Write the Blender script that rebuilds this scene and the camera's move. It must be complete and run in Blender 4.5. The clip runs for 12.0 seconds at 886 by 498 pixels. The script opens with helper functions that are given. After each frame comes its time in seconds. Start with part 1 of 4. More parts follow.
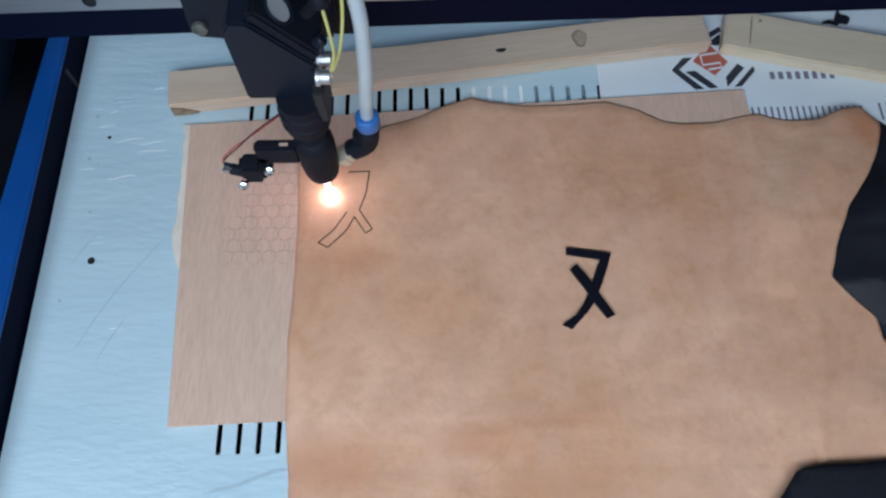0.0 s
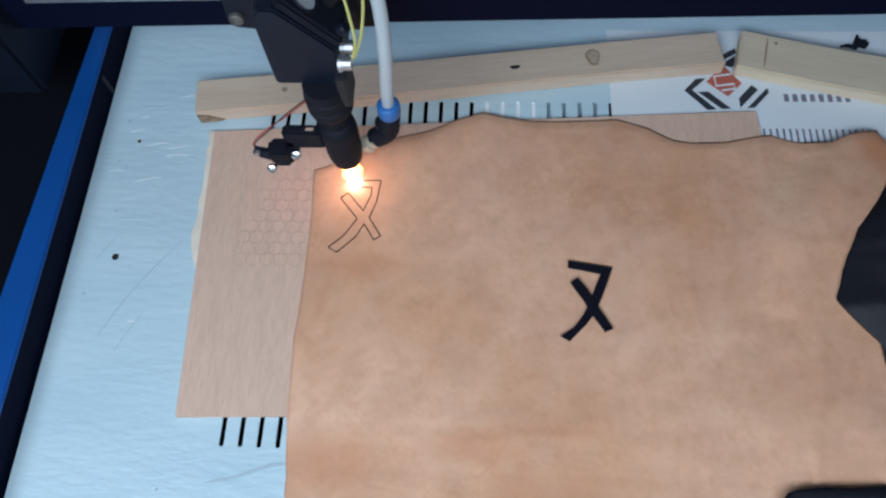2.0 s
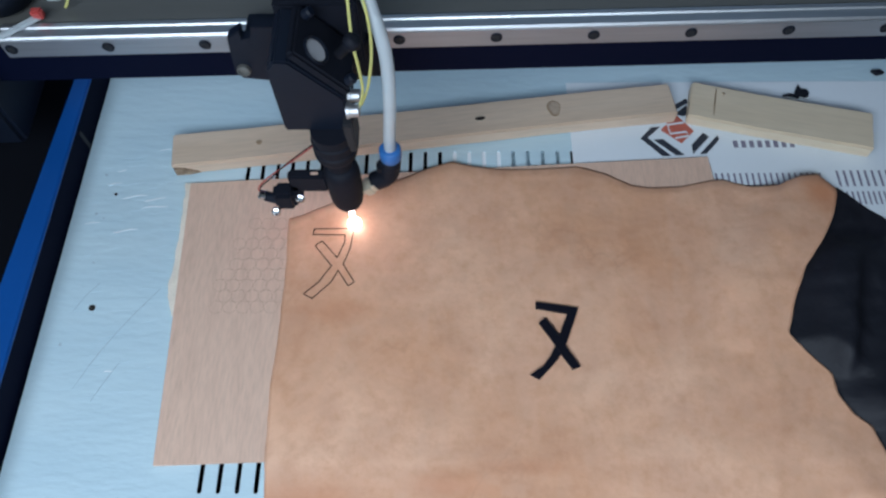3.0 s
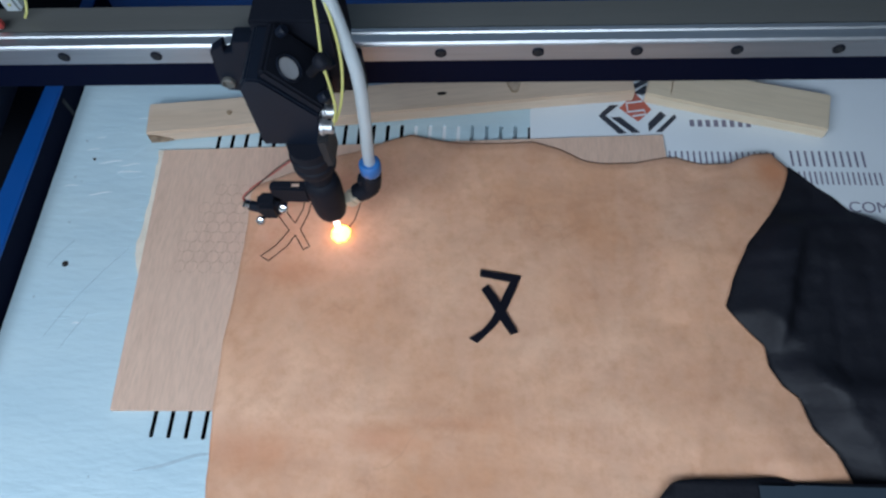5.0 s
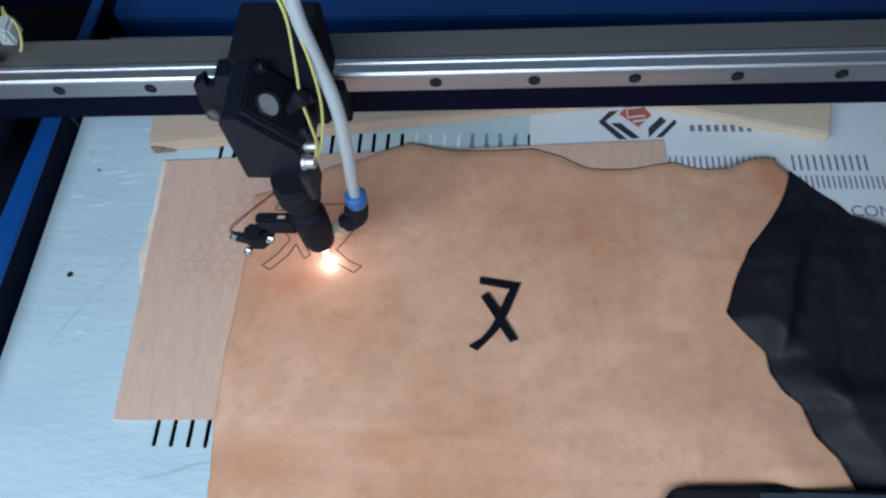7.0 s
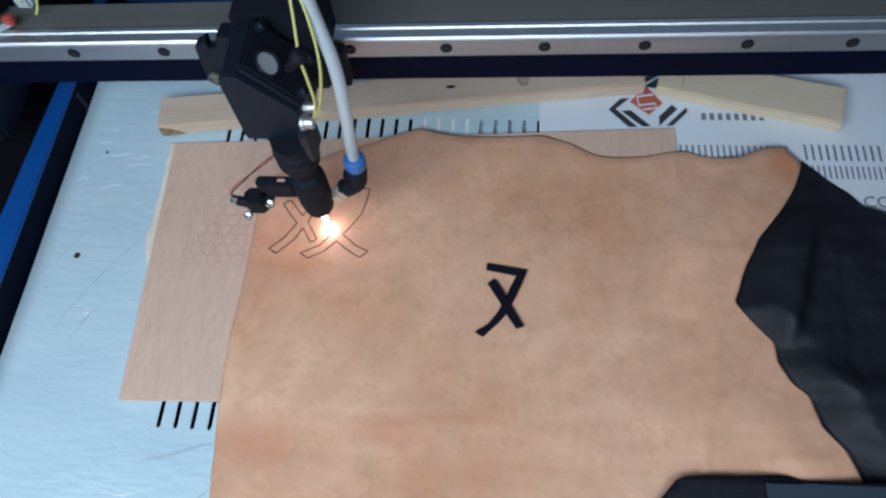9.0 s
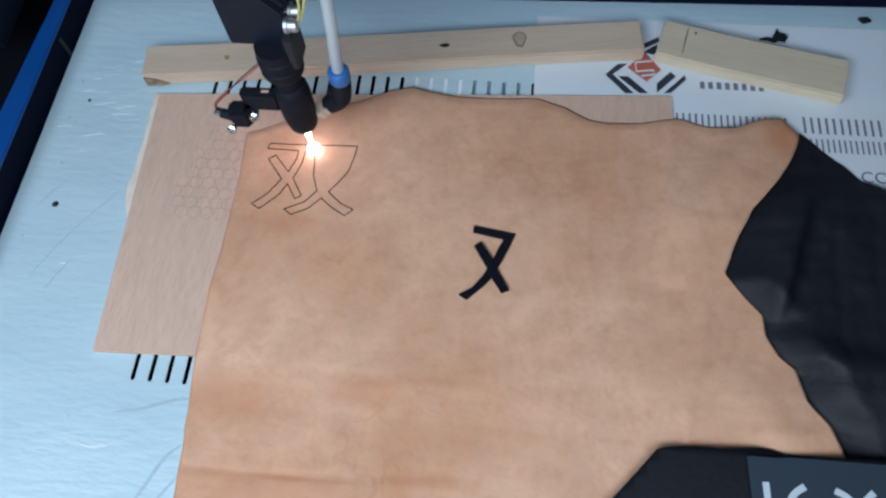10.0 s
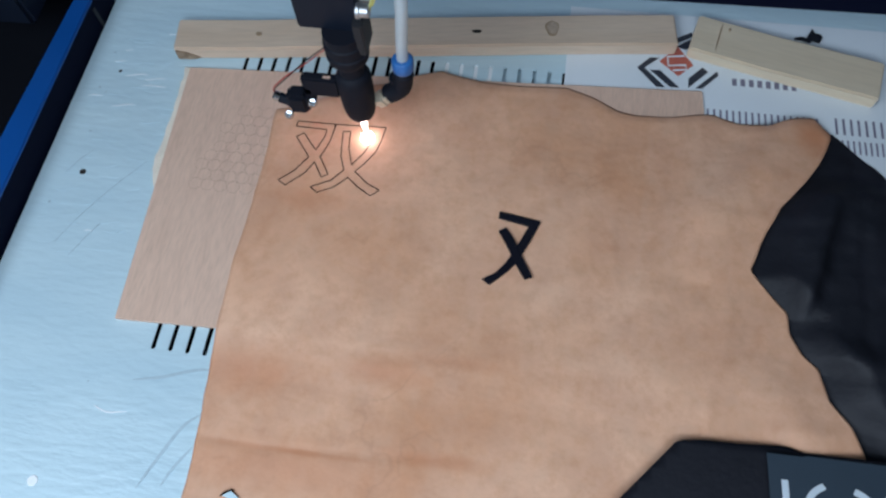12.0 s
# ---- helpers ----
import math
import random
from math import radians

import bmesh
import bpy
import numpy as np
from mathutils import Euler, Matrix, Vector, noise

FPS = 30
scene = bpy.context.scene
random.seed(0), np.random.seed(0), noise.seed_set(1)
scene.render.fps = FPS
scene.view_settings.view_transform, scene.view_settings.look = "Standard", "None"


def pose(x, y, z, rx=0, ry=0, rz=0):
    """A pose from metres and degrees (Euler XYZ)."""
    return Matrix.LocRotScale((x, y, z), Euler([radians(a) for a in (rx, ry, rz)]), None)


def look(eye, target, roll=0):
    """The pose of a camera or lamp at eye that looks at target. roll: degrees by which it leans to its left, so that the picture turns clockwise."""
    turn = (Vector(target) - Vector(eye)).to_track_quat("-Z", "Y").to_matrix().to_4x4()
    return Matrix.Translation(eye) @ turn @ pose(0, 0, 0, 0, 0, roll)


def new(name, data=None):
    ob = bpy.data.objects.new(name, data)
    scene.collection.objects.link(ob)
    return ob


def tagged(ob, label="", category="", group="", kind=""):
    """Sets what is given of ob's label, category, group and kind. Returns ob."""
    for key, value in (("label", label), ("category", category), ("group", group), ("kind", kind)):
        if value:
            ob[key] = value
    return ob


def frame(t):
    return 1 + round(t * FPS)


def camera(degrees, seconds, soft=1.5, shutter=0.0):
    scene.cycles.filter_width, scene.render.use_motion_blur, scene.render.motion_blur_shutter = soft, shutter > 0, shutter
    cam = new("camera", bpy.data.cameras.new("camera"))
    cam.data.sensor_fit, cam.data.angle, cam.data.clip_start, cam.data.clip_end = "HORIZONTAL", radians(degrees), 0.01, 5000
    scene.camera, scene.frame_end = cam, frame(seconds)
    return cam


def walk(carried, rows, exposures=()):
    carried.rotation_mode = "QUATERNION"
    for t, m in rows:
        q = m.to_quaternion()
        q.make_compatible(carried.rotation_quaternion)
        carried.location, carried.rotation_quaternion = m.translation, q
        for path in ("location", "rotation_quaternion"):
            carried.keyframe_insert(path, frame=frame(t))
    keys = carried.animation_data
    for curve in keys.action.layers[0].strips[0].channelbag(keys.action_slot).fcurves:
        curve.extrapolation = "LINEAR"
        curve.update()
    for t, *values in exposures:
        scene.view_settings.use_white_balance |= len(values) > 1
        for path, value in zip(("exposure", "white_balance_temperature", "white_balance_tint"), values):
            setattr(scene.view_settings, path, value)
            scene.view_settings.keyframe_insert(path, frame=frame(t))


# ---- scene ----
cam = camera(62.6, 12.0, soft=2.4)
# seconds, x, y, z, yaw, pitch, roll
ROWS = [
    (0, 0.1276, -0.0553, 0.4254, -1.01, -67.10, 0.08),
    (0.5, 0.1295, -0.0536, 0.4271, -1.00, -66.86, 0.17),
    (1, 0.1337, -0.0530, 0.4285, -1.09, -66.77, 0.56),
    (1.5, 0.1364, -0.0576, 0.4312, -0.42, -66.27, 1.18),
    (2, 0.1531, -0.0644, 0.4347, 2.33, -65.75, 2.44),
    (2.5, 0.1507, -0.0618, 0.4490, 1.68, -62.67, 1.61),
    (2.7, 0.1476, -0.0660, 0.4495, 0.04, -62.24, 0.68),
    (4.3, 0.2070, -0.0867, 0.4567, 2.62, -62.57, 2.54),
    (4.5, 0.2038, -0.0918, 0.4567, 2.34, -62.59, 2.37),
    (5, 0.2126, -0.0937, 0.4586, 2.92, -62.90, 2.60),
    (5.5, 0.2106, -0.0924, 0.4591, 3.59, -62.93, 2.90),
    (6, 0.2156, -0.0923, 0.4604, 3.54, -62.74, 3.47),
    (6.5, 0.2221, -0.0910, 0.4606, 2.84, -62.57, 3.70),
    (8.3, 0.2194, -0.0952, 0.4605, 3.39, -62.68, 3.70),
    (8.5, 0.2204, -0.0948, 0.4585, 3.29, -63.01, 3.47),
    (9, 0.2227, -0.0950, 0.4558, 3.95, -63.05, 3.95),
    (9.5, 0.2221, -0.0932, 0.4509, 4.02, -64.19, 4.68),
    (10, 0.2289, -0.1005, 0.4402, 5.64, -64.58, 2.77),
    (10.5, 0.2224, -0.1048, 0.4369, 6.75, -64.50, 2.36),
    (11, 0.2174, -0.1109, 0.4334, 8.60, -65.08, 1.69),
    (11.5, 0.2161, -0.1112, 0.4342, 8.93, -65.05, 1.57),
    (12, 0.2190, -0.1104, 0.4357, 8.32, -64.56, 2.19),
]
walk(cam, [(t, pose(x, y, z, 90 + pitch, roll, yaw)) for t, x, y, z, yaw, pitch, roll in ROWS],
     exposures=[(0, 0.10), (1, 0.11), (2, 0.17), (2.7, 0.17), (5, 0.11), (8.3, 0.16), (10.5, 0.19), (11, 0.16), (11.5, 0.03), (12, 0.04)])

# ---- world and light ----
world = bpy.data.worlds.new("world")
scene.world = world
world.use_nodes = True
world.node_tree.nodes["Background"].inputs[0].default_value = (0.55, 0.72, 1.0, 1)
world.node_tree.nodes["Background"].inputs[1].default_value = 0.22
scene.view_settings.exposure = 0.12


def lamp(name, x, y, z, tx, ty, tz, w, h, power, colour):
    d = bpy.data.lights.new(name, "AREA")
    d.shape, d.size, d.size_y, d.energy, d.color = "RECTANGLE", w, h, power, colour
    ob = new(name, d)
    ob.matrix_world = look((x, y, z), (tx, ty, tz))
    return ob


lamp("room_lamp", 0.01, -0.44, 0.64, 0.14, -0.06, 0, 1.0, 0.3, 8.2, (0.73, 0.87, 1.04))
lamp("ceiling_lamp", 0.2, 1.62, 1.75, 0.2, 0.5, 0, 2.8, 0.3, 2.1, (0.54, 0.82, 1.18))


# ---- materials ----
def material(name, colour, rough=0.6, metal=0.0, spots=0.15, scale=40.0, fine=0.08, fine_scale=900.0, bump=0.0, bump_scale=300.0,
             stretch=(1, 1, 1), tint=None, coat=0.0, spec=0.5):
    m = bpy.data.materials.new(name)
    m.use_nodes = True
    nt = m.node_tree
    b = nt.nodes["Principled BSDF"]
    b.inputs["Roughness"].default_value, b.inputs["Metallic"].default_value = rough, metal
    b.inputs["Coat Weight"].default_value = coat
    b.inputs["Specular IOR Level"].default_value = spec
    tc = nt.nodes.new("ShaderNodeTexCoord")
    mp = nt.nodes.new("ShaderNodeMapping")
    mp.inputs["Scale"].default_value = stretch
    nt.links.new(tc.outputs["Object"], mp.inputs[0])

    def noisy(s, detail):
        n = nt.nodes.new("ShaderNodeTexNoise")
        n.inputs["Scale"].default_value, n.inputs["Detail"].default_value = s, detail
        nt.links.new(mp.outputs[0], n.inputs["Vector"])
        return n

    tint = tint or tuple(c * 0.55 for c in colour)
    mix1 = nt.nodes.new("ShaderNodeMix")
    mix1.data_type = "RGBA"
    mix1.inputs[6].default_value, mix1.inputs[7].default_value = (*colour, 1), (*tint, 1)
    big = noisy(scale, 5)
    ramp = nt.nodes.new("ShaderNodeMapRange")
    ramp.inputs[1].default_value, ramp.inputs[2].default_value = 0.35, 0.75
    ramp.inputs[3].default_value, ramp.inputs[4].default_value = 0.0, spots
    nt.links.new(big.outputs[0], ramp.inputs[0])
    nt.links.new(ramp.outputs[0], mix1.inputs[0])
    mix2 = nt.nodes.new("ShaderNodeMix")
    mix2.data_type = "RGBA"
    mix2.inputs[7].default_value = (*tuple(c * 0.45 for c in colour), 1)
    grain = noisy(fine_scale, 3)
    ramp2 = nt.nodes.new("ShaderNodeMapRange")
    ramp2.inputs[1].default_value, ramp2.inputs[2].default_value = 0.4, 0.8
    ramp2.inputs[3].default_value, ramp2.inputs[4].default_value = 0.0, fine
    nt.links.new(grain.outputs[0], ramp2.inputs[0])
    nt.links.new(ramp2.outputs[0], mix2.inputs[0])
    nt.links.new(mix1.outputs[2], mix2.inputs[6])
    nt.links.new(mix2.outputs[2], b.inputs["Base Color"])
    if bump:
        bn, bp = noisy(bump_scale, 4), nt.nodes.new("ShaderNodeBump")
        bp.inputs["Strength"].default_value, bp.inputs["Distance"].default_value = bump, 0.001
        nt.links.new(bn.outputs[0], bp.inputs["Height"])
        nt.links.new(bp.outputs[0], b.inputs["Normal"])
    return m


def leather_material():
    """Vegetable-tanned hide: pale tan with pink and orange clouds, fine pores and soft creases."""
    m = material("tan_leather", (0.86, 0.515, 0.34), 0.55, 0, 0.85, 8, 0.26, 62, 0.24, 150, (1, 1.15, 1), (0.60, 0.265, 0.125))
    nt = m.node_tree
    b = nt.nodes["Principled BSDF"]
    src = b.inputs["Base Color"].links[0].from_socket
    tc = next(n for n in nt.nodes if n.type == "TEX_COORD")
    # long streaks along the hide
    mp = nt.nodes.new("ShaderNodeMapping")
    mp.inputs["Scale"].default_value = (26, 7, 10)
    nt.links.new(tc.outputs["Object"], mp.inputs[0])
    n = nt.nodes.new("ShaderNodeTexNoise")
    n.inputs["Scale"].default_value, n.inputs["Detail"].default_value, n.inputs["Distortion"].default_value = 1.6, 6, 1.2
    nt.links.new(mp.outputs[0], n.inputs["Vector"])
    r = nt.nodes.new("ShaderNodeMapRange")
    r.inputs[1].default_value, r.inputs[2].default_value, r.inputs[3].default_value, r.inputs[4].default_value = 0.45, 0.75, 0, 0.22
    nt.links.new(n.outputs[0], r.inputs[0])
    mx = nt.nodes.new("ShaderNodeMix")
    mx.data_type = "RGBA"
    mx.inputs[7].default_value = (0.77, 0.51, 0.37, 1)
    nt.links.new(r.outputs[0], mx.inputs[0])
    nt.links.new(src, mx.inputs[6])
    # blotches about a centimetre wide
    n3 = nt.nodes.new("ShaderNodeTexNoise")
    n3.inputs["Scale"].default_value, n3.inputs["Detail"].default_value, n3.inputs["Roughness"].default_value = 30, 8, 0.68
    nt.links.new(tc.outputs["Object"], n3.inputs["Vector"])
    r4 = nt.nodes.new("ShaderNodeMapRange")
    r4.inputs[1].default_value, r4.inputs[2].default_value, r4.inputs[3].default_value, r4.inputs[4].default_value = 0.43, 0.68, 0, 0.55
    nt.links.new(n3.outputs[0], r4.inputs[0])
    mx3 = nt.nodes.new("ShaderNodeMix")
    mx3.data_type = "RGBA"
    mx3.inputs[7].default_value = (0.62, 0.325, 0.205, 1)
    nt.links.new(r4.outputs[0], mx3.inputs[0])
    nt.links.new(mx.outputs[2], mx3.inputs[6])
    # reddish stains; two long ones paint the front crease's dark line and shade
    under = mx3.outputs[2]
    for cx, cy, rx, ry, k in ((0.060, -0.006, 0.050, 0.020, 0.55), (0.147, 0.004, 0.030, 0.011, 0.5), (0.414, 0.206, 0.022, 0.020, 0.7), (0.10, -0.060, 0.09, 0.018, 0.4), (0.075, 0.115, 0.03, 0.010, 0.3), (0.105, -0.050, 0.055, 0.0022, 0.5), (0.185, -0.044, 0.040, 0.006, 0.45), (0.19, 0.015, 0.035, 0.006, 0.3)):
        mp2 = nt.nodes.new("ShaderNodeMapping")
        mp2.vector_type = "TEXTURE"
        mp2.inputs["Location"].default_value, mp2.inputs["Scale"].default_value = (cx, cy, 0), (rx, ry, 1)
        nt.links.new(tc.outputs["Object"], mp2.inputs[0])
        ln = nt.nodes.new("ShaderNodeVectorMath")
        ln.operation = "LENGTH"
        nt.links.new(mp2.outputs[0], ln.inputs[0])
        ad = nt.nodes.new("ShaderNodeMath")
        ad.operation = "MULTIPLY_ADD"
        ad.inputs[1].default_value = 2.2
        nt.links.new(n3.outputs[0], ad.inputs[0])
        nt.links.new(ln.outputs["Value"], ad.inputs[2])
        rs = nt.nodes.new("ShaderNodeMapRange")
        rs.inputs[1].default_value, rs.inputs[2].default_value, rs.inputs[3].default_value, rs.inputs[4].default_value = 1.3, 2.2, k, 0
        nt.links.new(ad.outputs[0], rs.inputs[0])
        ms = nt.nodes.new("ShaderNodeMix")
        ms.data_type = "RGBA"
        ms.inputs[7].default_value = (0.55, 0.20, 0.085, 1)
        nt.links.new(rs.outputs[0], ms.inputs[0])
        nt.links.new(under, ms.inputs[6])
        under = ms.outputs[2]
    # creases, thin dark veins
    v = nt.nodes.new("ShaderNodeTexVoronoi")
    v.feature = "DISTANCE_TO_EDGE"
    v.inputs["Scale"].default_value = 17
    warp = nt.nodes.new("ShaderNodeTexNoise")
    warp.inputs["Scale"].default_value, warp.inputs["Detail"].default_value = 22, 4
    nt.links.new(tc.outputs["Object"], warp.inputs["Vector"])
    add = nt.nodes.new("ShaderNodeMix")
    add.data_type = "RGBA"
    add.inputs[0].default_value = 0.12
    nt.links.new(tc.outputs["Object"], add.inputs[6])
    nt.links.new(warp.outputs[1], add.inputs[7])
    nt.links.new(add.outputs[2], v.inputs["Vector"])
    r2 = nt.nodes.new("ShaderNodeMapRange")
    r2.inputs[1].default_value, r2.inputs[2].default_value, r2.inputs[3].default_value, r2.inputs[4].default_value = 0.0, 0.05, 0.14, 0.0
    nt.links.new(v.outputs[0], r2.inputs[0])
    gate = nt.nodes.new("ShaderNodeTexNoise")
    gate.inputs["Scale"].default_value = 9
    nt.links.new(tc.outputs["Object"], gate.inputs["Vector"])
    r3 = nt.nodes.new("ShaderNodeMapRange")
    r3.inputs[1].default_value, r3.inputs[2].default_value = 0.52, 0.66
    nt.links.new(gate.outputs[0], r3.inputs[0])
    mul = nt.nodes.new("ShaderNodeMath")
    mul.operation = "MULTIPLY"
    nt.links.new(r2.outputs[0], mul.inputs[0])
    nt.links.new(r3.outputs[0], mul.inputs[1])
    mx2 = nt.nodes.new("ShaderNodeMix")
    mx2.data_type = "RGBA"
    mx2.inputs[7].default_value = (0.25, 0.10, 0.045, 1)
    nt.links.new(mul.outputs[0], mx2.inputs[0])
    # freckles a few millimetres wide
    n5 = nt.nodes.new("ShaderNodeTexNoise")
    n5.inputs["Scale"].default_value, n5.inputs["Detail"].default_value, n5.inputs["Roughness"].default_value = 115, 6, 0.7
    nt.links.new(tc.outputs["Object"], n5.inputs["Vector"])
    r5 = nt.nodes.new("ShaderNodeMapRange")
    r5.inputs[1].default_value, r5.inputs[2].default_value, r5.inputs[3].default_value, r5.inputs[4].default_value = 0.46, 0.68, 0, 0.34
    nt.links.new(n5.outputs[0], r5.inputs[0])
    mx5 = nt.nodes.new("ShaderNodeMix")
    mx5.data_type = "RGBA"
    mx5.inputs[7].default_value = (0.56, 0.25, 0.12, 1)
    nt.links.new(r5.outputs[0], mx5.inputs[0])
    nt.links.new(under, mx5.inputs[6])
    nt.links.new(mx5.outputs[2], mx2.inputs[6])
    nt.links.new(mx2.outputs[2], b.inputs["Base Color"])
    return m


def glow_material(name, colour, strength):
    m = bpy.data.materials.new(name)
    m.use_nodes = True
    b = m.node_tree.nodes["Principled BSDF"]
    b.inputs["Base Color"].default_value = (*colour, 1)
    b.inputs["Emission Color"].default_value, b.inputs["Emission Strength"].default_value = (*colour, 1), strength
    return m


LEATHER = leather_material()
LEATHER_EDGE = material("leather_cut_edge", (0.72, 0.45, 0.31), 0.8, 0, 0.4, 60)
BED = material("pale_coated_sheet", (0.565, 0.725, 0.785), 0.38, 0.05, 0.45, 9, 0.06, 500, 0.6, 60, (1, 3, 1), (0.41, 0.58, 0.67))
PAPER = material("white_paper", (0.76, 0.82, 0.86), 0.6, 0, 0.12, 12, 0.03, 700, 0.05, 40)
PLY = material("plywood_veneer", (0.75, 0.515, 0.39), 0.6, 0, 0.5, 10, 0.3, 45, 0.15, 90, (14, 2.2, 1), (0.60, 0.39, 0.29))
PINE = material("pine_wood", (0.68, 0.53, 0.40), 0.6, 0, 0.55, 7, 0.25, 40, 0.12, 80, (1.2, 14, 8), (0.57, 0.41, 0.285))
PINE_PALE = material("pale_pine_wood", (0.72, 0.60, 0.44), 0.6, 0, 0.45, 7, 0.2, 40, 0.12, 80, (1.2, 14, 8), (0.62, 0.49, 0.34))
TORN = material("torn_pale_veneer", (0.90, 0.80, 0.66), 0.8, 0, 0.4, 90, 0.2, 900, 0.3, 500)
KNOT = material("dark_knot", (0.36, 0.25, 0.16), 0.7, 0, 0.5, 120)
KNOT_PALE = material("pale_knot", (0.50, 0.38, 0.28), 0.7, 0, 0.6, 300, 0.4, 700)
SINGED = material("singed_wood", (0.14, 0.085, 0.05), 0.8, 0, 0.9, 160, 0.3, 600, tint=(0.5, 0.37, 0.25))
CHAR = material("charred_mark", (0.018, 0.014, 0.012), 0.9, 0, 0.2, 200)
SCORCH = material("scorched_line", (0.022, 0.010, 0.007), 0.9, 0, 0.5, 400, spec=0.05)
RINGLINE = material("faint_engraving", (0.57, 0.37, 0.28), 0.8, 0, 0.5, 200)
BLACK = material("black_anodised_metal", (0.006, 0.010, 0.020), 0.5, 0.0, 0.3, 50, 0.2, 800, 0.06, 600, spec=0.25)
BLACK_MATT = material("black_plastic", (0.006, 0.008, 0.015), 0.68, 0, 0.3, 60, 0.2, 900, 0.08, 500, spec=0.25)
DARK = material("dark_cabinet_steel", (0.004, 0.005, 0.008), 0.85, 0, 0.4, 12, 0.1, 300, spec=0.1)
BLUE = material("blue_painted_steel", (0.004, 0.075, 0.30), 0.35, 0.0, 0.25, 12, 0.1, 500, 0.05, 200)
# near-black navy, far darker than BLUE: channel, back floor, strip under the rail
NAVY = material("near_black_navy_steel", (0.001, 0.003, 0.016), 0.75, 0, 0.2, 10, spec=0.1)
STEEL = material("polished_steel", (0.66, 0.68, 0.70), 0.46, 1.0, 0.2, 40, 0.1, 60, 0.03, 50, (0.2, 6, 6))
RAILFACE = material("ground_steel", (0.44, 0.46, 0.49), 0.5, 0.8, 0.3, 20, 0.2, 60, 0, 50, (0.3, 6, 6))
ALU = material("brown_grey_anodised_beam", (0.19, 0.19, 0.175), 0.45, 0.45, 0.3, 14, 0.12, 200, 0.04, 90, (0.3, 4, 4))
CHROME = material("bright_screw_steel", (0.7, 0.7, 0.7), 0.2, 1.0, 0.2, 300)
BRASS = material("nickel_brass", (0.78, 0.69, 0.54), 0.35, 0.55, 0.3, 300)
MIRROR = material("mirror_back", (0.45, 0.46, 0.48), 0.6, 0.0, 0.2, 200)
HOSE = material("milky_hose", (0.66, 0.73, 0.76), 0.35, 0, 0.12, 60)
HOSE.node_tree.nodes["Principled BSDF"].inputs["Alpha"].default_value = 0.66
HOSE.node_tree.nodes["Principled BSDF"].inputs["Subsurface Weight"].default_value = 0.3
HOSE.node_tree.nodes["Principled BSDF"].inputs["Subsurface Radius"].default_value = (0.004, 0.004, 0.004)
BLUE_PLASTIC = material("blue_plastic", (0.03, 0.16, 0.45), 0.35, 0, 0.2, 200)
YELLOW = material("yellow_wire", (0.62, 0.60, 0.20), 0.45, 0, 0.2, 100)
RED = material("red_wire", (0.50, 0.07, 0.06), 0.5, 0, 0.2, 100)
BLACK_HIDE = material("black_leather", (0.009, 0.010, 0.015), 0.58, 0, 0.6, 18, 0.3, 350, 0.35, 260, (1, 1, 1), (0.018, 0.018, 0.026), spec=0.3)
GLOSS_CHAR = material("black_leather_cut_piece", (0.008, 0.008, 0.014), 0.4, 0, 0.3, 60, 0.2, 800, 0.15, 700, spec=0.2)
PATCH = material("slate_blue_print", (0.032, 0.05, 0.07), 0.5, 0, 0.2, 40, 0.1, 700)
PRINT_WHITE = material("pale_print", (0.62, 0.70, 0.76), 0.6, 0, 0.15, 90)
INK = material("violet_grey_ink", (0.20, 0.19, 0.26), 0.6, 0, 0.2, 200)
INK_BLACK = material("dark_ink", (0.03, 0.035, 0.05), 0.5, 0, 0.2, 200)
INK_RED = material("red_ink", (0.52, 0.13, 0.09), 0.5, 0, 0.2, 200)
SCRATCH = material("grey_scratch", (0.45, 0.58, 0.64), 0.6, 0, 0.3, 300)
WHITE_MARK = material("white_film", (0.90, 0.93, 0.95), 0.4, 0, 0.1, 300)
WALL = material("grey_wall_paint", (0.5, 0.52, 0.55), 0.8, 0, 0.1, 3)
FLAME = glow_material("cutting_flame", (1.0, 0.87, 0.93), 14.0)
FLARE = glow_material("orange_flare", (1.0, 0.50, 0.11), 6.5)
POINTER_RED = glow_material("red_pointer_lens", (1.0, 0.05, 0.06), 22.0)
GREY_PLASTIC = material("dark_grey_plastic", (0.016, 0.018, 0.022), 0.6, 0, 0.3, 60, 0.2, 700)
REFLECTION_RED = material("dark_red_reflection", (0.05, 0.012, 0.014), 0.6, 0, 0.3, 80)
FLAME_ORANGE = glow_material("cutting_flame_edge", (1.0, 0.74, 0.74), 9.0)


# ---- builders ----
def mesh_of(name, bm, mat, smooth=False):
    bmesh.ops.recalc_face_normals(bm, faces=bm.faces[:])
    me = bpy.data.meshes.new(name)
    bm.to_mesh(me)
    bm.free()
    for p in me.polygons:
        p.use_smooth = smooth
    for mt in (mat if isinstance(mat, (list, tuple)) else [mat]):
        me.materials.append(mt)
    return me


def part(name, bm, mat, parent=None, label="", smooth=False):
    ob = new(name, mesh_of(name, bm, mat, smooth))
    if parent:
        ob.parent = parent
    return tagged(ob, label)


def thing(name, label, category, at=(0, 0, 0), group="", kind=""):
    ob = new(name)
    ob.location = at
    ob.empty_display_size = 0.02
    return tagged(ob, label, category, group, kind)


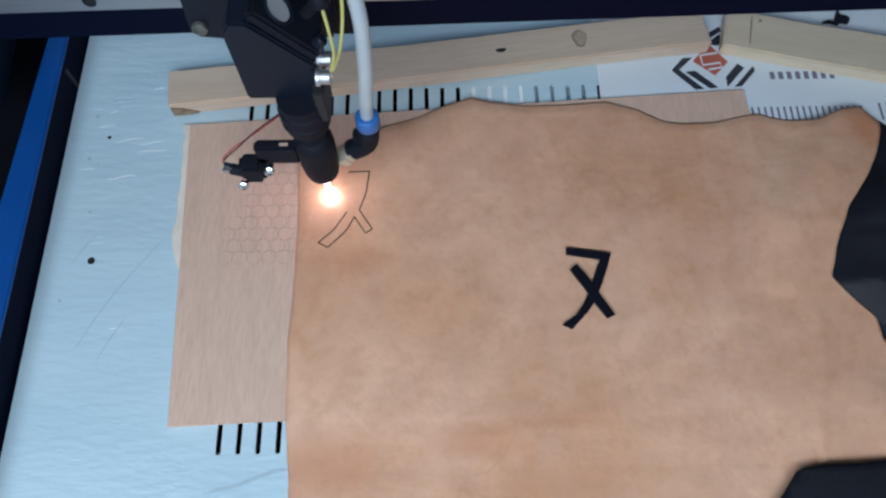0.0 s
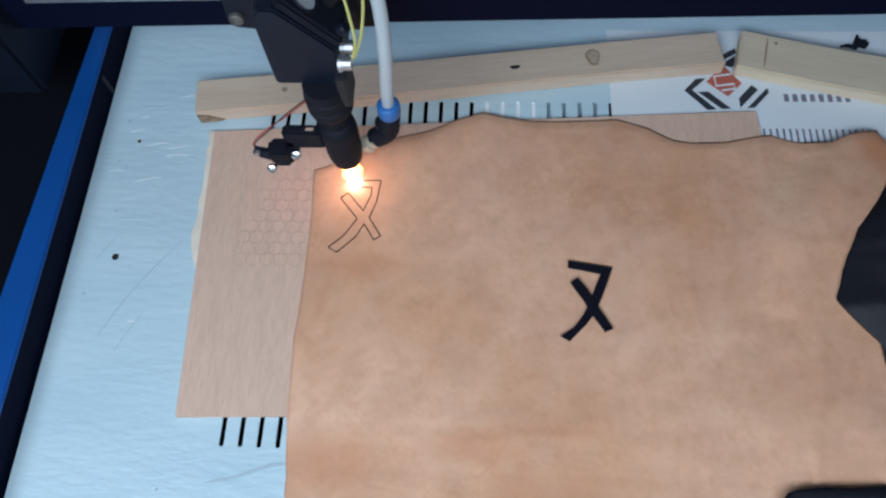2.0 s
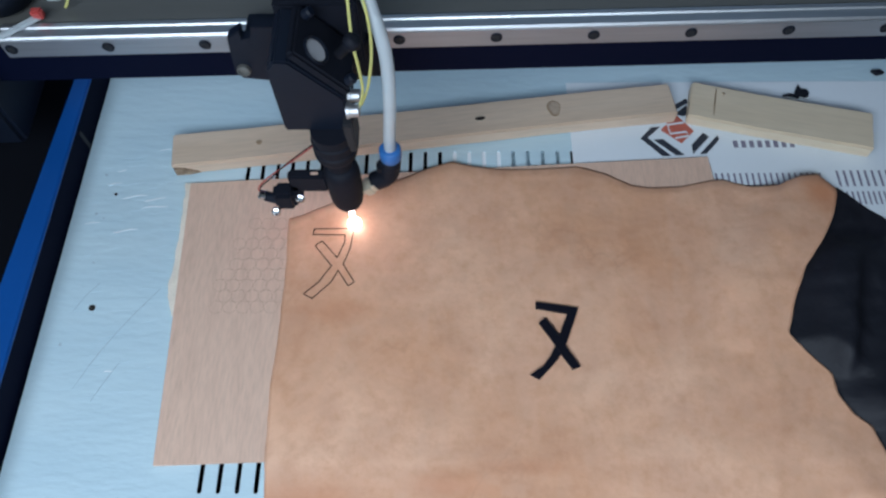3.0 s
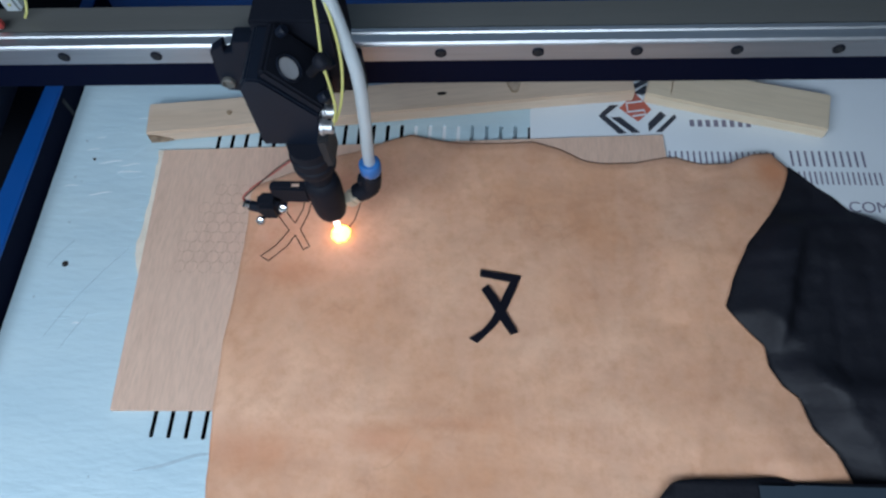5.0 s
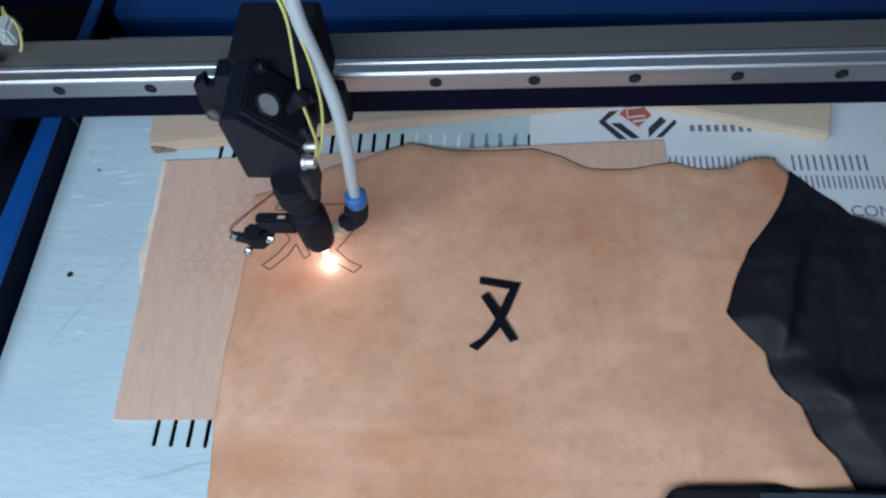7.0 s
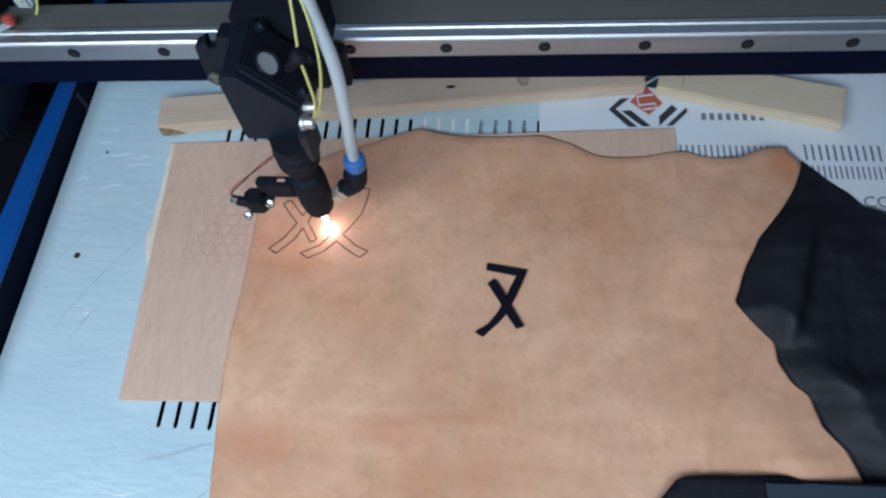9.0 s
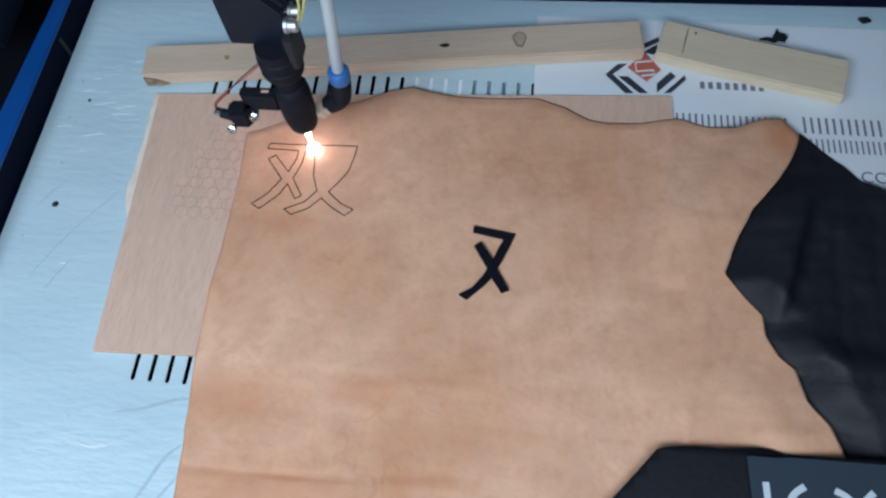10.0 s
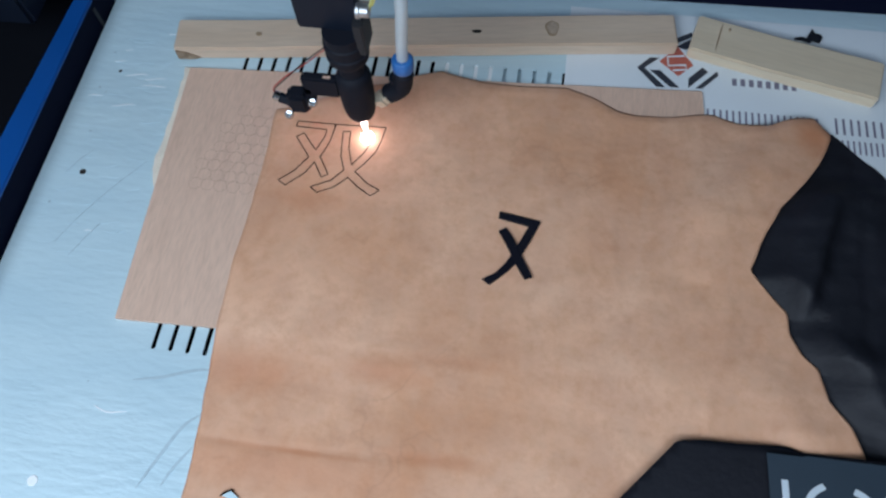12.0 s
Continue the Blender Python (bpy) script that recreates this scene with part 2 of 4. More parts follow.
def add_box(bm, x0, x1, y0, y1, z0, z1, bevel=0.0, m=None):
    r = bmesh.ops.create_cube(bm, size=1)
    vs = r["verts"]
    for v in vs:
        v.co = Vector(((x0 + x1) / 2 + v.co.x * (x1 - x0), (y0 + y1) / 2 + v.co.y * (y1 - y0), (z0 + z1) / 2 + v.co.z * (z1 - z0)))
    es = list({e for v in vs for e in v.link_edges})
    if bevel:
        vs = list({v for f in bmesh.ops.bevel(bm, geom=es, offset=bevel, segments=2, affect="EDGES")["faces"] for v in f.verts} | {v for v in vs if v.is_valid})
    if m:
        bmesh.ops.transform(bm, matrix=m, verts=vs)
    return bm


def box(x0, x1, y0, y1, z0, z1, bevel=0.0, m=None):
    return add_box(bmesh.new(), x0, x1, y0, y1, z0, z1, bevel, m)


def prism(pts, z0, z1, bevel=0.0):
    bm = bmesh.new()
    f = bm.faces.new([bm.verts.new((x, y, z0)) for x, y in pts])
    r = bmesh.ops.extrude_face_region(bm, geom=[f])
    bmesh.ops.translate(bm, vec=(0, 0, z1 - z0), verts=[v for v in r["geom"] if isinstance(v, bmesh.types.BMVert)])
    if bevel:
        bmesh.ops.bevel(bm, geom=bm.edges[:], offset=bevel, segments=2, affect="EDGES")
    return bm


def lathe(profile, n=32, m=None):
    """A turned piece: profile of (radius, z), about the z axis."""
    bm = bmesh.new()
    rings = [[bm.verts.new((r * math.cos(2 * math.pi * i / n), r * math.sin(2 * math.pi * i / n), z)) for i in range(n)] for r, z in profile]
    for a, b in zip(rings, rings[1:]):
        for i in range(n):
            bm.faces.new((a[i], a[(i + 1) % n], b[(i + 1) % n], b[i]))
    bm.faces.new(rings[0])
    bm.faces.new(rings[-1])
    if m:
        bmesh.ops.transform(bm, matrix=m, verts=bm.verts[:])
    return bm


def smooth_path(pts, steps=8):
    out = []
    P = [Vector(p) for p in pts]
    P = [2 * P[0] - P[1]] + P + [2 * P[-1] - P[-2]]
    for i in range(1, len(P) - 2):
        for s in range(steps):
            t = s / steps
            a, b, c, d = P[i - 1:i + 3]
            out.append(0.5 * ((2 * b) + (c - a) * t + (2 * a - 5 * b + 4 * c - d) * t * t + (3 * b - a - 3 * c + d) * t ** 3))
    out.append(P[-2])
    return out


def tube(pts, radius, n=10, steps=8):
    path = smooth_path(pts, steps) if steps > 1 else [Vector(p) for p in pts]
    bm = bmesh.new()
    rings = []
    up = Vector((0.31, 0.2, 0.93))
    for i, p in enumerate(path):
        d = (path[min(i + 1, len(path) - 1)] - path[max(i - 1, 0)]).normalized()
        s = d.cross(up).normalized()
        u = s.cross(d)
        rings.append([bm.verts.new(p + radius * (s * math.cos(2 * math.pi * k / n) + u * math.sin(2 * math.pi * k / n))) for k in range(n)])
    for a, b in zip(rings, rings[1:]):
        for k in range(n):
            bm.faces.new((a[k], a[(k + 1) % n], b[(k + 1) % n], b[k]))
    bm.faces.new(rings[0])
    bm.faces.new(rings[-1])
    return bm


def ribbon(pts, width, z, thick=0.0002, taper=False):
    """A thin raised line along points of the plane, of even width."""
    bm = bmesh.new()
    P = [Vector((p[0], p[1], 0)) for p in pts]
    rows = []
    for i, p in enumerate(P):
        d = (P[min(i + 1, len(P) - 1)] - P[max(i - 1, 0)]).normalized()
        s = Vector((-d.y, d.x, 0)) * width / 2 * ((1 - abs(2 * i / (len(P) - 1) - 1) ** 3 * 0.8) if taper else 1)
        rows.append([bm.verts.new((q.x, q.y, zz)) for q, zz in ((p - s, z), (p - s, z + thick), (p + s, z + thick), (p + s, z))])
    for a, b in zip(rows, rows[1:]):
        for k in range(4):
            bm.faces.new((a[k], a[(k + 1) % 4], b[(k + 1) % 4], b[k]))
    bm.faces.new(rows[0])
    bm.faces.new(rows[-1])
    return bm


def interp(x, pts):
    if x <= pts[0][0]:
        return pts[0][1]
    for (a, p), (b, q) in zip(pts, pts[1:]):
        if x <= b:
            return p + (q - p) * (x - a) / (b - a)
    return pts[-1][1]


# ---- room and machine cabinet ----
def room():
    for name, b in (("floor", (-2, 2.4, -2, 2.2, -1.0, -0.9)), ("ceiling", (-2, 2.4, -2, 2.2, 1.8, 1.9)), ("wall_west", (-2.1, -2, -2, 2.2, -0.9, 1.8)),
                    ("wall_east", (2.4, 2.5, -2, 2.2, -0.9, 1.8)), ("wall_south", (-2, 2.4, -2.1, -2, -0.9, 1.8)), ("wall_north", (-2, 2.4, 2.2, 2.3, -0.9, 1.8))):
        tagged(part(name, box(*b), WALL), "plain grey painted room surface", "", "", "structure")


room()


def cabinet():
    c = thing("laser_machine_cabinet", "blue and black steel laser cutter cabinet around the work bed", "machine cabinet", (0, 0, -0.05))
    part("tray", box(-0.42, 0.75, -0.5, 0.42, -0.012, 0), DARK, c, "dark tray under the bed")
    part("side_wall", box(-0.44, -0.42, -0.5, 0.62, 0, 0.20, 0.003), DARK, c)
    part("side_wall", box(0.75, 0.77, -0.5, 0.62, 0, 0.20, 0.003), DARK, c)
    part("front_wall", box(-0.42, 0.75, -0.52, -0.5, 0, 0.10, 0.003), BLUE, c, "blue painted front wall")
    part("back_panel", box(-0.42, 0.75, 0.60, 0.62, 0, 0.30, 0.003), BLUE, c, "blue painted back wall")
    part("back_floor", box(-0.42, 0.75, 0.42, 0.60, -0.012, 0.0), NAVY, c, "near-black navy cabinet floor")
    part("back_ledge", box(-0.1330, 0.75, 0.3725, 0.42, 0.02, 0.046, 0.002), BLUE, c, "blue painted ledge")
    part("side_flange", prism([(-0.1690, -0.5), (-0.1250, -0.5), (-0.1228, 0.372), (-0.1325, 0.372)], 0.0720, 0.0745, 0.0008), BLUE, c, "bright blue painted side flange")
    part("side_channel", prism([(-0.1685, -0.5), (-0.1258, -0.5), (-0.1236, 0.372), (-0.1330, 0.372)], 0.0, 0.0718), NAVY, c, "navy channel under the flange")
    part("grey_tab", box(-0.1239, -0.1230, 0.2515, 0.2550, 0.030, 0.068, 0.0003), GREY_PLASTIC, c, "small dark grey tab")
    part("side_shelf", box(-0.42, -0.1695, -0.5, 0.42, 0.0, 0.02, 0.002), DARK, c, "dark shelf beside the bed")
    part("lower_body", box(-0.44, 0.77, -0.5, 0.62, -0.80, -0.012, 0.006), BLUE, c, "blue painted lower body")
    for x in (-0.40, 0.73):
        for y in (-0.45, 0.57):
            part("foot", box(x - 0.03, x + 0.03, y - 0.03, y + 0.03, -0.85, -0.80, 0.004), BLACK, c)
    part("bed_support", box(-0.1205, -0.1105, -0.49, 0.345, 0.0, 0.0488, 0.001), DARK, c, "dark support bar")
    part("bed_support", box(0.72, 0.73, -0.49, 0.345, 0.0, 0.0488, 0.001), DARK, c, "dark support bar")


cabinet()

PITCH = 0.01095


def bed():
    """The pale coated sheet with two rows of round-ended slots cut through it."""
    t = tagged(new("work_bed"), "pale blue-white coated metal work bed with rows of slots", "work bed")
    bm = bmesh.new()
    loops = [[(-0.1225, -0.46), (0.74, -0.46), (0.74, 0.352), (-0.1225, 0.349)]]
    for y0, y1, ks, p in ((0.216, 0.2475, range(0, 23), PITCH), (0.0, 0.032, range(0, 34), 0.0113)):
        for k in ks:
            x, r = k * p + 0.0003, 0.00145
            loops.append([(x + r * math.cos(a), y1 - r + r * math.sin(a)) for a in np.linspace(0, math.pi, 6)] +
                         [(x + r * math.cos(a), y0 + r + r * math.sin(a)) for a in np.linspace(math.pi, 2 * math.pi, 6)])
    edges = []
    for lp in loops:
        vs = [bm.verts.new((x, y, -0.0009)) for x, y in lp]
        edges += [bm.edges.new((vs[i], vs[(i + 1) % len(vs)])) for i in range(len(vs))]
    bmesh.ops.triangle_fill(bm, edges=edges, use_beauty=True)
    r = bmesh.ops.extrude_face_region(bm, geom=bm.faces[:])
    bmesh.ops.translate(bm, vec=(0, 0, 0.0009), verts=[v for v in r["geom"] if isinstance(v, bmesh.types.BMVert)])
    part("slotted_sheet", bm, BED, t)
    # small holes and burnt dots
    for x, y, r in ((-0.0915, 0.1203, 0.0024), (-0.1066, 0.0941, 0.0011), (-0.0985, 0.1545, 0.001), (-0.0945, 0.2105, 0.0013), (-0.1054, 0.2273, 0.0011), (-0.1054, 0.194, 0.0011), (-0.0991, 0.19, 0.0008), (-0.0335, -0.0255, 0.0006)):
        bm = lathe([(r, 0.0001), (r * 0.9, 0.0003), (r * 0.4, 0.0002)], 12)
        bmesh.ops.translate(bm, vec=(x, y, 0), verts=bm.verts[:])
        part("burnt_dot", bm, SCRATCH if r < 0.0012 else CHAR, t, "dark burnt dot")
    for pts, w in (([(-0.0915, 0.0635), (-0.08, 0.087), (-0.065, 0.111), (-0.0475, 0.1345)], 0.0005), ([(-0.078, 0.055), (-0.072, 0.068), (-0.064, 0.083)], 0.0004),
                   ([(-0.104, 0.1175), (-0.097, 0.130), (-0.090, 0.139)], 0.0003), ([(0.044, -0.008), (0.03, -0.0105), (0.012, -0.017), (-0.006, -0.021)], 0.0022),
                   ([(0.043, -0.036), (0.034, -0.045), (0.025, -0.064), (0.017, -0.083)], 0.002), ([(0.044, -0.055), (0.036, -0.068), (0.031, -0.08)], 0.0016)):
        part("scratch", ribbon(smooth_path([(*p, 0) for p in pts]), w, 0.0002, 0.00012, True), SCRATCH, t, "grey scratch in the coating")
    rnd = random.Random(5)
    for i in range(60):
        x, y = rnd.uniform(-0.112, -0.05), rnd.uniform(0.05, 0.25)
        l = rnd.uniform(0.006, 0.022)
        pts = [(x + l * s, y + l * (0.12 * s + 0.04 * math.sin(5 * s + i)), 0) for s in np.linspace(0, 1, 7)]
        part("film_wrinkle", ribbon(pts, rnd.uniform(0.0004, 0.0008), -0.0001, 0.0003, True), WHITE_MARK if i % 6 == 0 else BED, t)
    bm = lathe([(0.0032, 0.0001), (0.0032, 0.0004), (0.0028, 0.0005)], 24)
    bmesh.ops.translate(bm, vec=(-0.0452, -0.0874, 0), verts=bm.verts[:])
    part("round_dot", bm, WHITE_MARK, t, "round white dot")
    part("film_wrinkle", ribbon(smooth_path([(-0.0245, -0.0395, 0), (-0.015, -0.0425, 0), (-0.003, -0.0405, 0)]), 0.0009, 0.0001, 0.0003, True), WHITE_MARK, t)
    return t


bed()
tagged(part("paper_slip", box(0.1475, 0.1885, 0.19, 0.262, -0.0016, -0.0011), WHITE_MARK), "white paper slip lying under the slots", "paper")
tagged(part("metal_strip", box(0.1890, 0.2375, 0.19, 0.262, -0.0062, -0.0050, 0.0002), BED), "pale coated strip lying under the slots", "strip")


# ---- printed sheet ----
def sheet():
    s = thing("printed_sheet", "white printed advertising sheet lying on the bed", "paper sheet")
    part("sheet", box(0.2415, 0.66, 0.045, 0.312, 0.0002, 0.0008), PAPER, s)

    def bars(x0, x1, y0, y1, n, mat, slope=0.0, gap=0.25):
        w = (x1 - x0) / n
        for i in range(n):
            a = x0 + i * w
            dy = slope * (a - x0)
            part("print_bar", prism([(a, y0 + dy), (a + w * (1 - gap), y0 + dy), (a + w * (1 - gap), y1 + dy), (a, y1 + dy)], 0.0008, 0.00095), mat, s)

    bars(0.3440, 0.4235, 0.2150, 0.2262, 18, INK, 0.0, 0.68)
    bars(0.4320, 0.4880, 0.2145, 0.2280, 11, INK, 0.0, 0.68)
    bars(0.4200, 0.4960, 0.1992, 0.2100, 20, INK, 0.0, 0.68)
    bars(0.3622, 0.4100, 0.2490, 0.2552, 8, INK, 0.0, 0.45)
    t = bpy.data.curves.new("lettering", "FONT")
    t.body, t.size, t.extrude = ".COM", 0.0125, 0.0001
    dg = new("lettering_source", t)
    me = bpy.data.meshes.new_from_object(dg.evaluated_get(bpy.context.evaluated_depsgraph_get()))
    bpy.data.objects.remove(dg)
    me.materials.clear()
    me.materials.append(INK)
    ob = new("lettering", me)
    ob.parent, ob.location = s, (0.4625, 0.1765, 0.0009)
    # emblem: a red lozenge between dark bands
    for pts, m in (LOGO):
        part("emblem_band" if m is INK_BLACK else "emblem_lozenge", prism(pts, 0.0008, 0.00098), m, s)
    part("emblem_stroke", ribbon(EMB, 0.0016, 0.00098, 0.00012), PAPER, s)


LOGO = [
    ([(0.2938, 0.2577), (0.3028, 0.2680), (0.3099, 0.2686), (0.2991, 0.2582), (0.3144, 0.2418), (0.3083, 0.2413)], INK_BLACK),
    ([(0.3033, 0.2564), (0.3103, 0.2570), (0.3245, 0.2427), (0.3184, 0.2421)], INK_BLACK),
    ([(0.3311, 0.2515), (0.3412, 0.2628), (0.3452, 0.2589), (0.3310, 0.2432)], INK_BLACK),
    ([(0.3517, 0.2605), (0.3524, 0.2564), (0.3411, 0.2436), (0.3359, 0.2431)], INK_BLACK),
    ([(0.3212, 0.2880), (0.3335, 0.2956), (0.3343, 0.2913), (0.3224, 0.2837)], INK_BLACK),
    ([(0.3220, 0.2804), (0.3325, 0.2889), (0.3324, 0.2813), (0.3291, 0.2783)], INK_BLACK),
    ([(0.3099, 0.2654), (0.3232, 0.2805), (0.3346, 0.2643), (0.3238, 0.2529)], INK_RED),
]
EMB = [(0.3281, 0.2723), (0.3157, 0.2702), (0.3165, 0.2617), (0.3289, 0.2638), (0.3296, 0.2597), (0.3198, 0.2578)]
sheet()


# ---- plywood board ----
def board():
    t = thing("plywood_board", "thin pinkish plywood board with faint circle engravings under the leather", "plywood board")
    pts = [(-0.0292, 0.0158), (0.352, 0.030), (0.3405, 0.2395), (-0.0398, 0.2180)]
    part("panel", prism(pts, 0.0003, 0.003, 0.0002), PLY, t)
    rnd = random.Random(2)
    inner, outer = [], []
    for i in range(30):
        s = i / 29
        y = 0.2180 - 0.105 * s
        x = -0.0398 + 0.0055 * s
        inner.append((x + 0.0004, y))
        w = interp(s, [(0, 0.0032), (0.2, 0.0028), (0.45, 0.0030), (0.62, 0.0036), (0.78, 0.0062), (0.9, 0.0036), (1, 0.0008)])
        outer.append((x - w - rnd.uniform(0, 0.0012), y))
    part("torn_edge", prism(inner + outer[::-1], 0.0003, 0.0026), TORN, t, "pale torn veneer edge")
    mesh = None
    for j in range(9):
        for i in range(6):
            x, y = RX + 0.0092 * (i + 0.5 * (j % 2)), RY + 0.0080 * j
            if x > 0.036 or (i < 1 and j > 3) or (i < 2 and j > 6):
                continue
            if mesh is None:
                mesh = mesh_of("engraved_circle", ribbon([(0.0045 * math.cos(u), 0.0045 * math.sin(u)) for u in np.linspace(0, 2 * math.pi, 25)], 0.00028, 0.0029, 0.00018), RINGLINE)
            o = new("engraved_circle", mesh)
            o.parent, o.location = t, (x, y, 0)
    return t


RX, RY = -0.0065, 0.1195
board()


# ---- wooden battens ----
def batten(name, label, a, b, width, thick, mat, knots, burnt=False):
    """A sawn batten whose front bottom edge runs from a to b."""
    d = Vector((b[0] - a[0], b[1] - a[1]))
    t = thing(name, label, "wooden batten", (a[0], a[1], 0.0009))
    t.rotation_euler = (0, 0, math.atan2(d.y, d.x))
    bm = box(0, d.length, 0, width, 0, thick)
    bmesh.ops.subdivide_edges(bm, edges=[e for e in bm.edges if abs(e.verts[0].co.x - e.verts[1].co.x) > 0.05], cuts=24)
    for v in bm.verts:
        v.co.y += 0.0009 * noise.noise((v.co.x * 14, 1.7, 0)) + 0.0004 * noise.noise((v.co.x * 60, v.co.z * 50, 3))
        v.co.z += 0.0006 * noise.noise((v.co.x * 10, v.co.y * 30, 7)) if v.co.z > 0.004 else 0
    bmesh.ops.bevel(bm, geom=[e for e in bm.edges if e.calc_face_angle(0) > 1], offset=0.0012, segments=2, affect="EDGES")
    part("timber", bm, mat, t)
    for i, (x, y, rx, ry, m) in enumerate(knots):
        bm = bmesh.new()
        bm.faces.new([bm.verts.new((x + rx * math.cos(u) * (1 + 0.15 * math.sin(3 * u)), y + ry * math.sin(u), thick + 0.0007 + 0.0002 * (m is KNOT_PALE))) for u in np.linspace(0, 2 * math.pi, 17)[:-1]])
        r = bmesh.ops.extrude_face_region(bm, geom=bm.faces[:])
        bmesh.ops.translate(bm, vec=(0, 0, -0.0012), verts=[v for v in r["geom"] if isinstance(v, bmesh.types.BMVert)])
        part("knot", bm, m, t, "dark knot in the wood")
    if burnt:
        bm = prism([(0.0012, 0.0015), (0.011, 0.0008), (0.019, 0.0022), (0.013, 0.0058), (0.008, 0.0085), (0.0012, 0.0100)], 0, 0.0016)
        bmesh.ops.transform(bm, matrix=Matrix.Translation((0, 0.0009, 0)) @ Matrix.Rotation(radians(90), 4, "X"), verts=bm.verts[:])
        part("singed_end", bm, SINGED, t, "singed brown patch at the end")
    return t


batten("pine_batten", "long knotty pine batten lying across the slots", (-0.0525, 0.2257), (0.3210, 0.2728), 0.029, 0.012, PINE,
       [(0.064, 0.0135, 0.0020, 0.0018, KNOT), (0.229, 0.0135, 0.0036, 0.0014, CHAR), (0.285, 0.0155, 0.0050, 0.0072, KNOT), (0.2855, 0.0155, 0.0040, 0.0060, KNOT_PALE)], True)
batten("short_pine_batten", "short pale pine offcut lying on the printed sheet", (0.3285, 0.2700), (0.4580, 0.2390), 0.034, 0.011, PINE_PALE, [(0.018, 0.018, 0.0004, 0.013, KNOT), (0.024, 0.027, 0.001, 0.001, KNOT)])

bm = prism([(0.4075, 0.2965), (0.413, 0.2985), (0.4165, 0.2972), (0.4185, 0.3015), (0.4215, 0.3075), (0.4225, 0.3030), (0.4270, 0.3020), (0.4285, 0.2990), (0.4262, 0.2950), (0.4215, 0.2962), (0.4190, 0.2940), (0.4140, 0.2962)], 0.0008, 0.0035, 0.0004)
tagged(part("leather_scrap", bm, BLACK_HIDE), "small jagged scrap of black leather on the sheet", "leather scrap")
bm = prism([(0.482, 0.3215), (0.489, 0.3225), (0.492, 0.319), (0.486, 0.317)], 0.0001, 0.003, 0.0004)
tagged(part("leather_scrap", bm, BLACK_HIDE), "tiny dark scrap of leather on the bed", "leather scrap")


# ---- leather ----
LEFT = [(-0.30, 0.0480), (-0.085, 0.0465), (-0.056, 0.0455), (-0.0325, 0.0437), (-0.024, 0.0424), (0.0248, 0.0383), (0.0683, 0.0365), (0.1013, 0.0380), (0.1395, 0.0385), (0.1677, 0.0380), (0.186, 0.0360)]
RIGHT = [(-0.30, 0.415), (-0.06, 0.430), (-0.0117, 0.4284), (-0.0062, 0.4269), (0.006, 0.4221), (0.0196, 0.4109), (0.0378, 0.4062), (0.0455, 0.3971), (0.0573, 0.3905), (0.070, 0.3893), (0.0821, 0.3775),
         (0.0953, 0.3650), (0.1212, 0.3710), (0.1405, 0.3768), (0.1566, 0.3882), (0.1707, 0.3985), (0.1921, 0.4125), (0.2099, 0.4225)]
TOP = [(0.036, 0.1870), (0.045, 0.1900), (0.070, 0.2020), (0.0922, 0.2135), (0.1154, 0.2205), (0.1318, 0.2285), (0.1510, 0.2352), (0.1653, 0.2316), (0.1845, 0.2287), (0.2116, 0.2285), (0.2440, 0.2308), (0.2640, 0.2240), (0.2810, 0.2142),
       (0.2946, 0.2118), (0.3173, 0.2130), (0.3345, 0.2172), (0.3490, 0.2200), (0.3650, 0.2145), (0.3850, 0.2118), (0.4018, 0.2190), (0.4154, 0.2218), (0.4258, 0.2099)]


def hide_height(x, y):
    """Height of the leather's upper face: over the board, sagging in front of it, curling up at its far right."""
    z = 0.0053
    z -= 0.0024 * min(1, max(0, (0.020 - y) / 0.03)) * (1 if x < 0.34 else 0.4)
    flat = min(1, max(0.15, (interp(x, TOP) - y) / 0.035))
    z += flat * 0.0009 * noise.noise((x * 16, y * 13, 0.4)) + 0.0004 * noise.noise((x * 60, y * 50, 1.9))
    # a long crease across the front, a short one behind it, and a soft upright fold towards the far side
    d = y - interp(x, [(0.03, -0.047), (0.0523, -0.050), (0.0842, -0.051), (0.121, -0.0488), (0.18, -0.045), (0.2226, -0.0398)]) - 0.0008 * noise.noise((x * 70, 0, 5))
    w = max(0, 1 - max(0, x - 0.14) / 0.09)
    z += w * (0.00022 * math.exp(-((d + 0.006) / 0.006) ** 2) - 0.0005 * math.exp(-((d - 0.001) / 0.0022) ** 2))
    d = y - interp(x, [(0.12, 0.0045), (0.1592, 0.0034), (0.1856, 0.0076)])
    z += 0.0007 * math.exp(-((d - 0.004) / 0.004) ** 2) * max(0, 1 - abs(x - 0.155) / 0.05)
    z += 0.0012 * math.exp(-((x - 0.335 - 0.02 * math.sin(y * 20)) / 0.01) ** 2) * max(0, 1 - abs(y - 0.06) / 0.12)
    for x0, tall in ((0.262, 0.0003), (0.287, 0.0004), (0.306, 0.0003)):
        z += tall * math.exp(-((x - x0 - 0.006 * math.sin(y * 33 + x0 * 90)) / 0.0035) ** 2) * max(0, 1 - abs(y - 0.10) / 0.08)
    z -= 0.0026 * min(1, max(0, (x - 0.339) / 0.014)) * min(1, max(0, (y - 0.17) / 0.03))
    # the far side rides over the bunched black leather and rolls down at its edge
    e = max(0, interp(y, RIGHT) - x)
    ride = 0.0085 * min(1, max(0, (y - 0.085) / 0.05)) + 0.006 * max(0, 1 - abs(y - 0.0) / 0.045)
    z += ride * (0.45 * math.exp(-(e / 0.028) ** 2) + 0.75 * math.exp(-((e - 0.030) / 0.019) ** 2))
    return z


